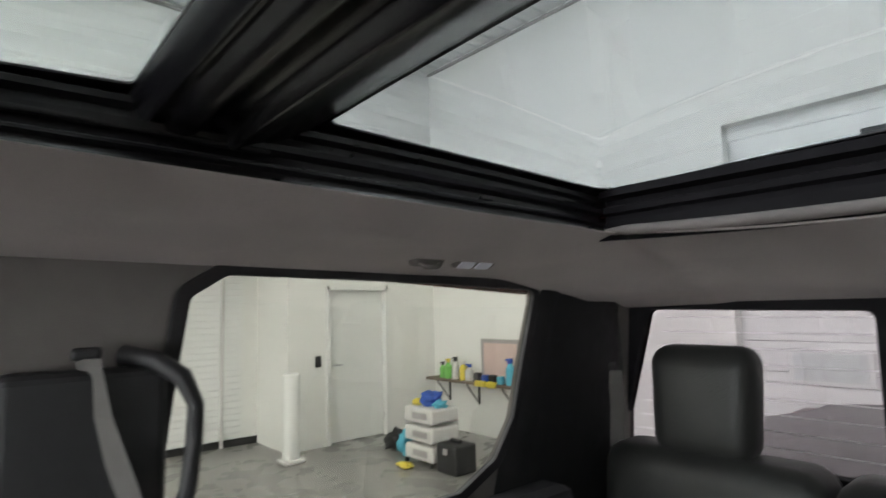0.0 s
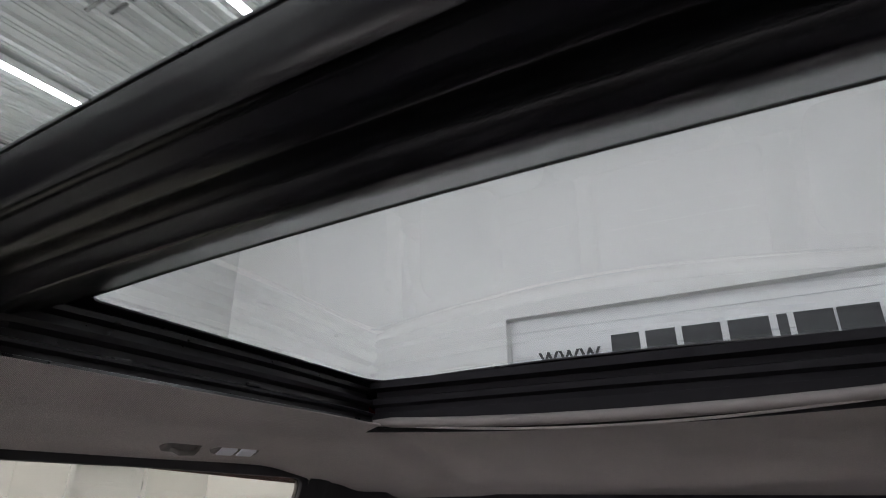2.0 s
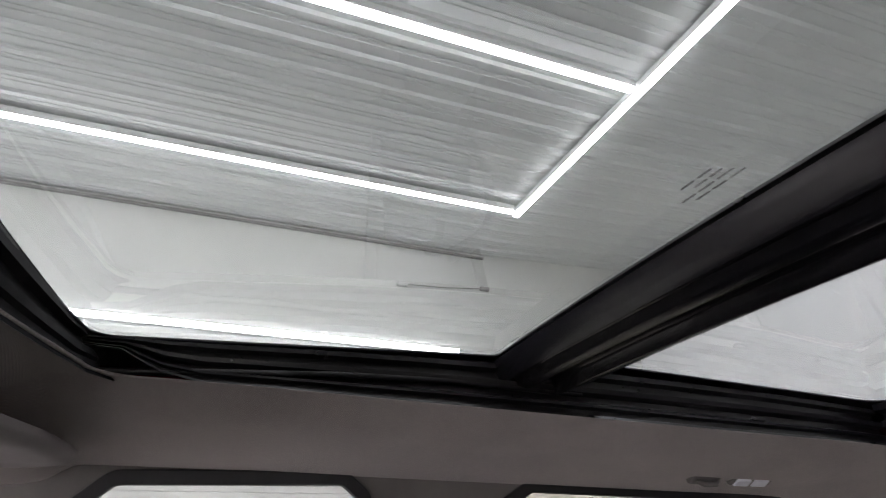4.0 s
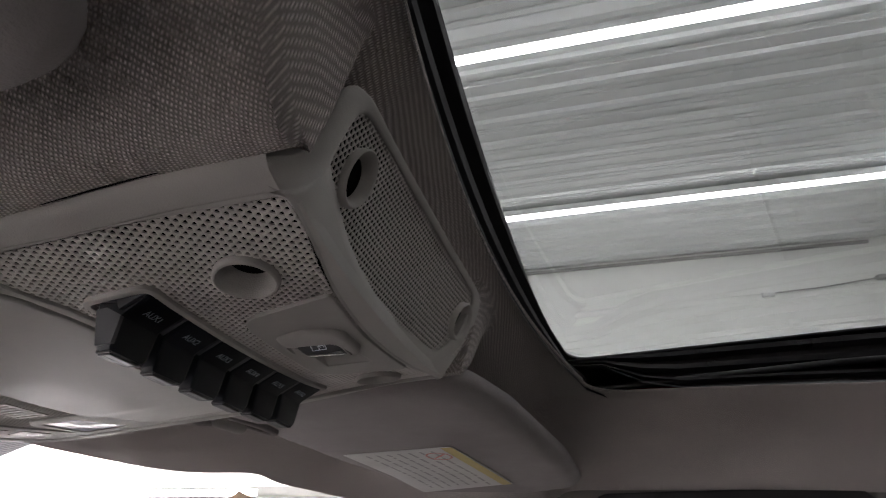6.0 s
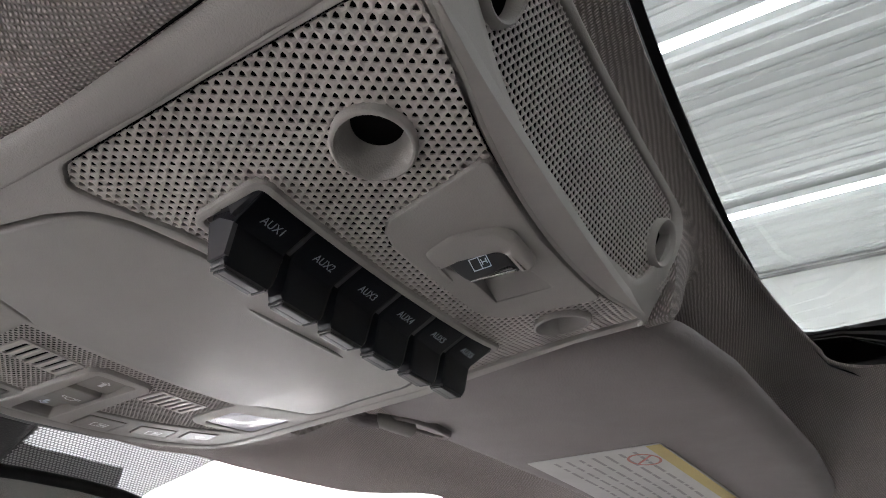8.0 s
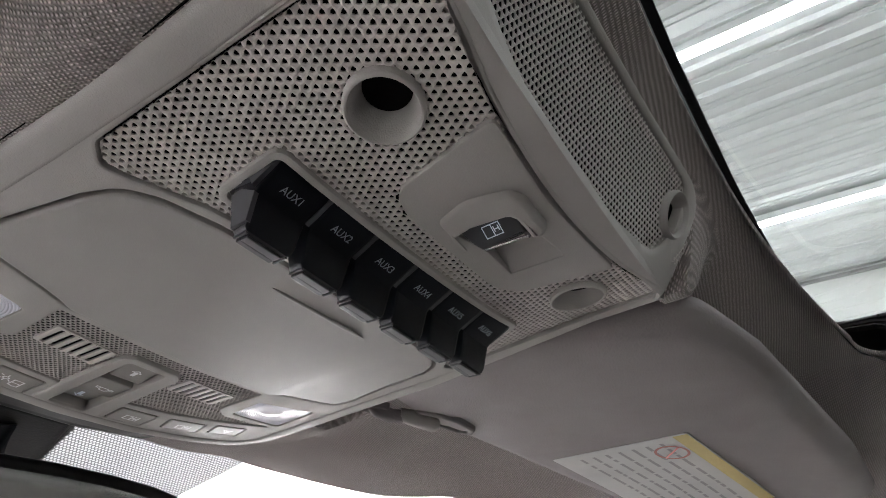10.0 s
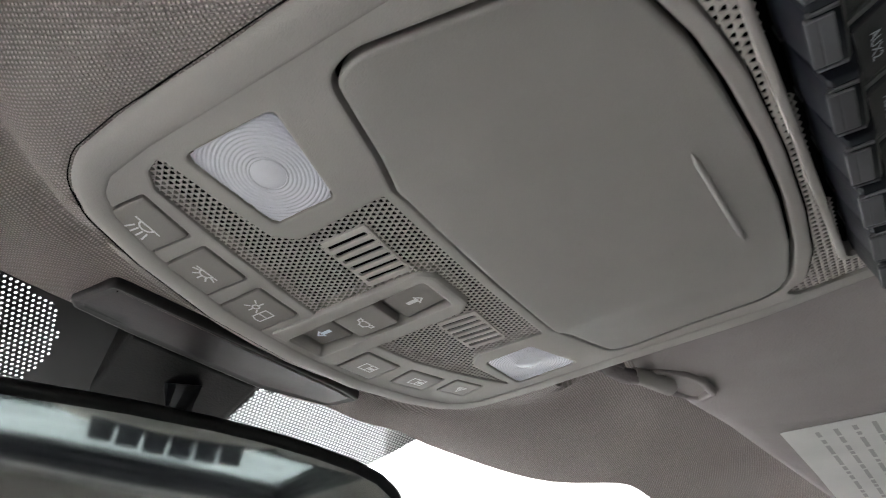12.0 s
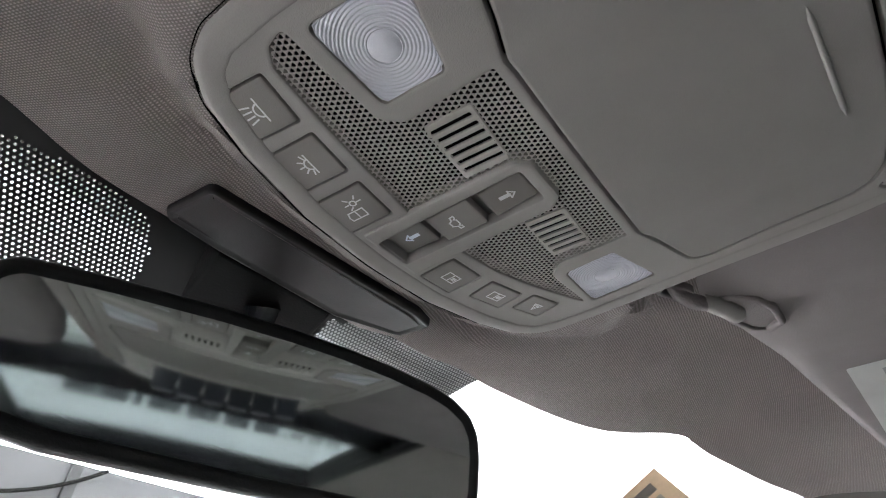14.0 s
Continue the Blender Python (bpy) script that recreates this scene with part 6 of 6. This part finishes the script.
sticker = thing("kraft_sticker", (0.5, 0.77, 1.765), "brown card sticker on the windshield with grey bars", "sticker")
sq = [(0.455, 0.752), (0.462, 0.815), (0.60, 0.80), (0.585, 0.742)]
part("card", plate(sq, [], lambda x, y, l: shield(x, y, -0.002 - 0.0005 + l), 0.0004, 0.00005), KRAFT, sticker)
for k in range(4):
    bm = bmesh.new()
    x = 0.470 + 0.028 * k
    bm.faces.new([bm.verts.new(shield(a, b, -0.0032)) for a, b in ((x, 0.764), (x + 0.018, 0.763), (x + 0.019, 0.785), (x + 0.002, 0.787))])
    part("bar", bm, CARD_INK, sticker)

# ---- cab fittings ----
hook = thing("coat_hook", (0.576, -0.63, 1.794), "small grey folding coat hook on the roof lining", "hook")
bm = boxed((0.566, -0.665, 1.788), (0.590, -0.600, 1.803), 0.006, Matrix.Rotation(radians(32), 3, "Y"), 3)
part("base", bm, plain("hook_grey", (0.12, 0.11, 0.105), 0.5), hook)
bm = bmesh.new()
tube(bm, [(0.574, -0.612, 1.790), (0.566, -0.622, 1.783), (0.564, -0.645, 1.784), (0.570, -0.655, 1.790)], 0.004, 8)
part("loop", bm, PILLAR, hook, smooth=60)
lamp = thing("reading_lamp", (0.577, -0.735, 1.794), "slim rear reading lamp in the roof lining", "lamp")
part("housing", boxed((0.567, -0.785, 1.788), (0.590, -0.690, 1.803), 0.006, Matrix.Rotation(radians(32), 3, "Y"), 3), PILLAR, lamp)
for y in (-0.757, -0.716):
    part("lens", boxed((0.566, y - 0.017, 1.7862), (0.584, y + 0.017, 1.7945), 0.003, Matrix.Rotation(radians(32), 3, "Y")), LENS_BACK, lamp, "pale lamp lens")

handle = thing("grab_handle", (0.63, -0.26, 1.58), "dark grab handle on the pillar beside the rear window", "handle")
bm = bmesh.new()
tube(bm, [(0.675, -0.215, 1.668), (0.640, -0.245, 1.660), (0.622, -0.272, 1.640), (0.617, -0.287, 1.605), (0.618, -0.286, 1.560), (0.620, -0.280, 1.500), (0.630, -0.262, 1.455), (0.675, -0.235, 1.440)], [0.013, 0.013, 0.012, 0.0105, 0.0105, 0.0105, 0.012, 0.013], 12, up=(0, 1, 0.2))
part("grip", bm, TRIM, handle, smooth=60)


for s in (1, -1):
    bm = boxed((min(s * 0.640, s * 0.684), -0.262, 1.0), (max(s * 0.640, s * 0.684), -0.085, 1.655), 0.012, steps=3)
    tagged(part("pillar_trim", bm, TRIM), "dark lower trim of the door pillar", "trim", kind="structure")
    bm = bmesh.new()
    cols = [(-0.002, 0.0), (-0.012, 0.015), (-0.014, 0.05), (-0.006, 0.07), (-0.012, 0.095), (-0.016, 0.2), (-0.008, 0.30), (0.012, 0.36), (0.04, 0.38)]
    rows = []
    for z, y0, x0, y1 in ((1.760, -1.032, 0.672, -1.393), (1.72, -1.022, 0.682, -1.393), (1.69, -1.010, 0.686, -1.393), (1.56, -0.964, 0.686, -1.393), (1.42, -0.90, 0.690, -1.393), (1.10, -0.82, 0.705, -1.393)):
        rows.append([(s * (x0 + dx), y0 + (y1 - y0) * dy / 0.38, z) for dx, dy in cols])
    sheet(bm, rows)
    bmesh.ops.solidify(bm, geom=bm.faces[:], thickness=0.006)
    tagged(part("pillar_trim", bm, TRIM, smooth=50), "dark moulded trim of the rear pillar", "trim", kind="structure")


def belt(s, pts, ring, group):
    ob = thing("seat_belt", pts[0], "dark woven seat belt hanging from its ring", "seat belt", group)
    bm = bmesh.new()
    for off in (-0.0008, 0.0008):
        sheet(bm, [[(p[0] + off - 0.012, p[1] - 0.011, p[2]), (p[0] + off + 0.012, p[1] + 0.011, p[2])] for p in pts])
    part("webbing", bm, BELT, ob)
    part("ring", boxed((ring[0] - 0.006, ring[1] - 0.016, ring[2] - 0.010), (ring[0] + 0.006, ring[1] + 0.016, ring[2] + 0.006), 0.005), TRIM, ob, "dark belt ring")


belt(1, [(0.645, -0.172, 1.668), (0.635, -0.185, 1.60), (0.625, -0.215, 1.51), (0.60, -0.25, 1.40), (0.58, -0.28, 1.0)], (0.655, -0.172, 1.675), "seat belts")
belt(1, [(0.668, -1.285, 1.555), (0.660, -1.28, 1.48), (0.665, -1.27, 1.30), (0.66, -1.25, 1.1)], (0.68, -1.29, 1.57), "seat belts")


def headrest(x0, x1, y0, y1, z0, z1, parent):
    bm = boxed((x0, y0, z0), (x1, y1, z1), 0.045, steps=5)
    for v in bm.verts:
        k = (v.co.z - z0) / (z1 - z0)
        v.co.y -= 0.02 * k * k
        v.co.x = (x0 + x1) / 2 + (v.co.x - (x0 + x1) / 2) * (1.0 - 0.08 * (1 - k))
    h = part("headrest", bm, SEAT, parent, "padded black headrest", smooth=60)
    for x in ((x0 * 0.68 + x1 * 0.32), (x0 * 0.32 + x1 * 0.68)):
        bm = bmesh.new()
        tube(bm, [(x, (y0 + y1) / 2, z0 - 0.09), (x, (y0 + y1) / 2, z0 + 0.03)], 0.006, 10, up=(0, 1, 0))
        part("post", bm, CHROME, h, "bright headrest post", smooth=60)
        part("sleeve", boxed((x - 0.022, (y0 + y1) / 2 - 0.016, z0 - 0.03), (x + 0.022, (y0 + y1) / 2 + 0.016, z0 - 0.012), 0.006), BLACK_P, h)


bench = thing("rear_bench", (0, -1.15, 0.6), "black leather rear bench seat with headrests", "bench seat")
for x0, x1 in ((0.215, 0.665), (-0.21, 0.21), (-0.665, -0.215)):
    bm = boxed((x0, -1.36, 0.95), (x1, -1.20, 1.405), 0.05, steps=5)
    for v in bm.verts:
        v.co.y += 0.10 * (1.4 - v.co.z)
    part("backrest", bm, SEAT, bench, smooth=60)
    part("cushion", boxed((x0, -1.25, 0.72), (x1, -0.72, 0.96), 0.06, steps=5), SEAT, bench, smooth=60)
for x0, x1 in ((0.338, 0.568), (-0.568, -0.338)):
    headrest(x0, x1, -1.345, -1.235, 1.385, 1.622, bench)


def front_seat(s):
    ob = thing("front_seat", (s * 0.38, 0.1, 0.6), "black leather front seat with a headrest", "car seat", "front seats")
    bm = boxed((min(s * 0.14, s * 0.62), -0.20, 0.85), (max(s * 0.14, s * 0.62), -0.03, 1.40), 0.06, steps=5)
    for v in bm.verts:
        v.co.y += 0.22 * (1.4 - v.co.z) ** 1.3 if v.co.z < 1.4 else 0
    part("backrest", bm, SEAT, ob, smooth=60)
    part("cushion", boxed((min(s * 0.14, s * 0.62), 0.0, 0.75), (max(s * 0.14, s * 0.62), 0.5, 0.95), 0.06, steps=5), SEAT, ob, smooth=60)
    headrest(min(s * 0.25, s * 0.51), max(s * 0.25, s * 0.51), -0.17, -0.06, 1.38, 1.52, ob)


front_seat(1)
front_seat(-1)

# ---- the truck's bed ----
bed = thing("truck_bed", (0, -2.4, 0.0), "truck bed with dark red sides and a grey soft cover", "truck bed")
for s in (1, -1):
    part("bed_side", boxed((min(s * 0.84, s * 0.98), -3.45, 0.6), (max(s * 0.84, s * 0.98), -1.50, 1.16), 0.03), BODY, bed)
    bm = bmesh.new()
    tube(bm, [(s * 0.62, -2.3, 0.42), (s * 0.64, -2.3, 0.42), (s * 0.82, -2.3, 0.42), (s * 0.835, -2.3, 0.42)], [0.37, 0.42, 0.42, 0.37], 32)
    part("tyre", bm, RUBBER, bed, "black tyre on the floor", smooth=40)
part("tailgate", boxed((-0.838, -3.45, 0.6), (0.838, -3.36, 1.16), 0.02), BODY, bed)
bm = bmesh.new()
rows = []
for k in range(25):
    y = -1.50 - 1.86 * k / 24
    rise = 0.10 * step(-1.50, -2.15, y) - 0.12 * step(-2.25, -3.3, y)
    rows.append([(x, y, 1.150 + (0.105 + rise) * (1 - (abs(x - 0.12) / 0.98) ** 2.4) + 0.004 * noise.noise((x * 6, y * 6, 0))) for x in [-0.84 + 1.68 * i / 32 for i in range(33)]])
sheet(bm, rows)
part("cover", bm, COVER, bed, "grey soft bed cover", smooth=60)
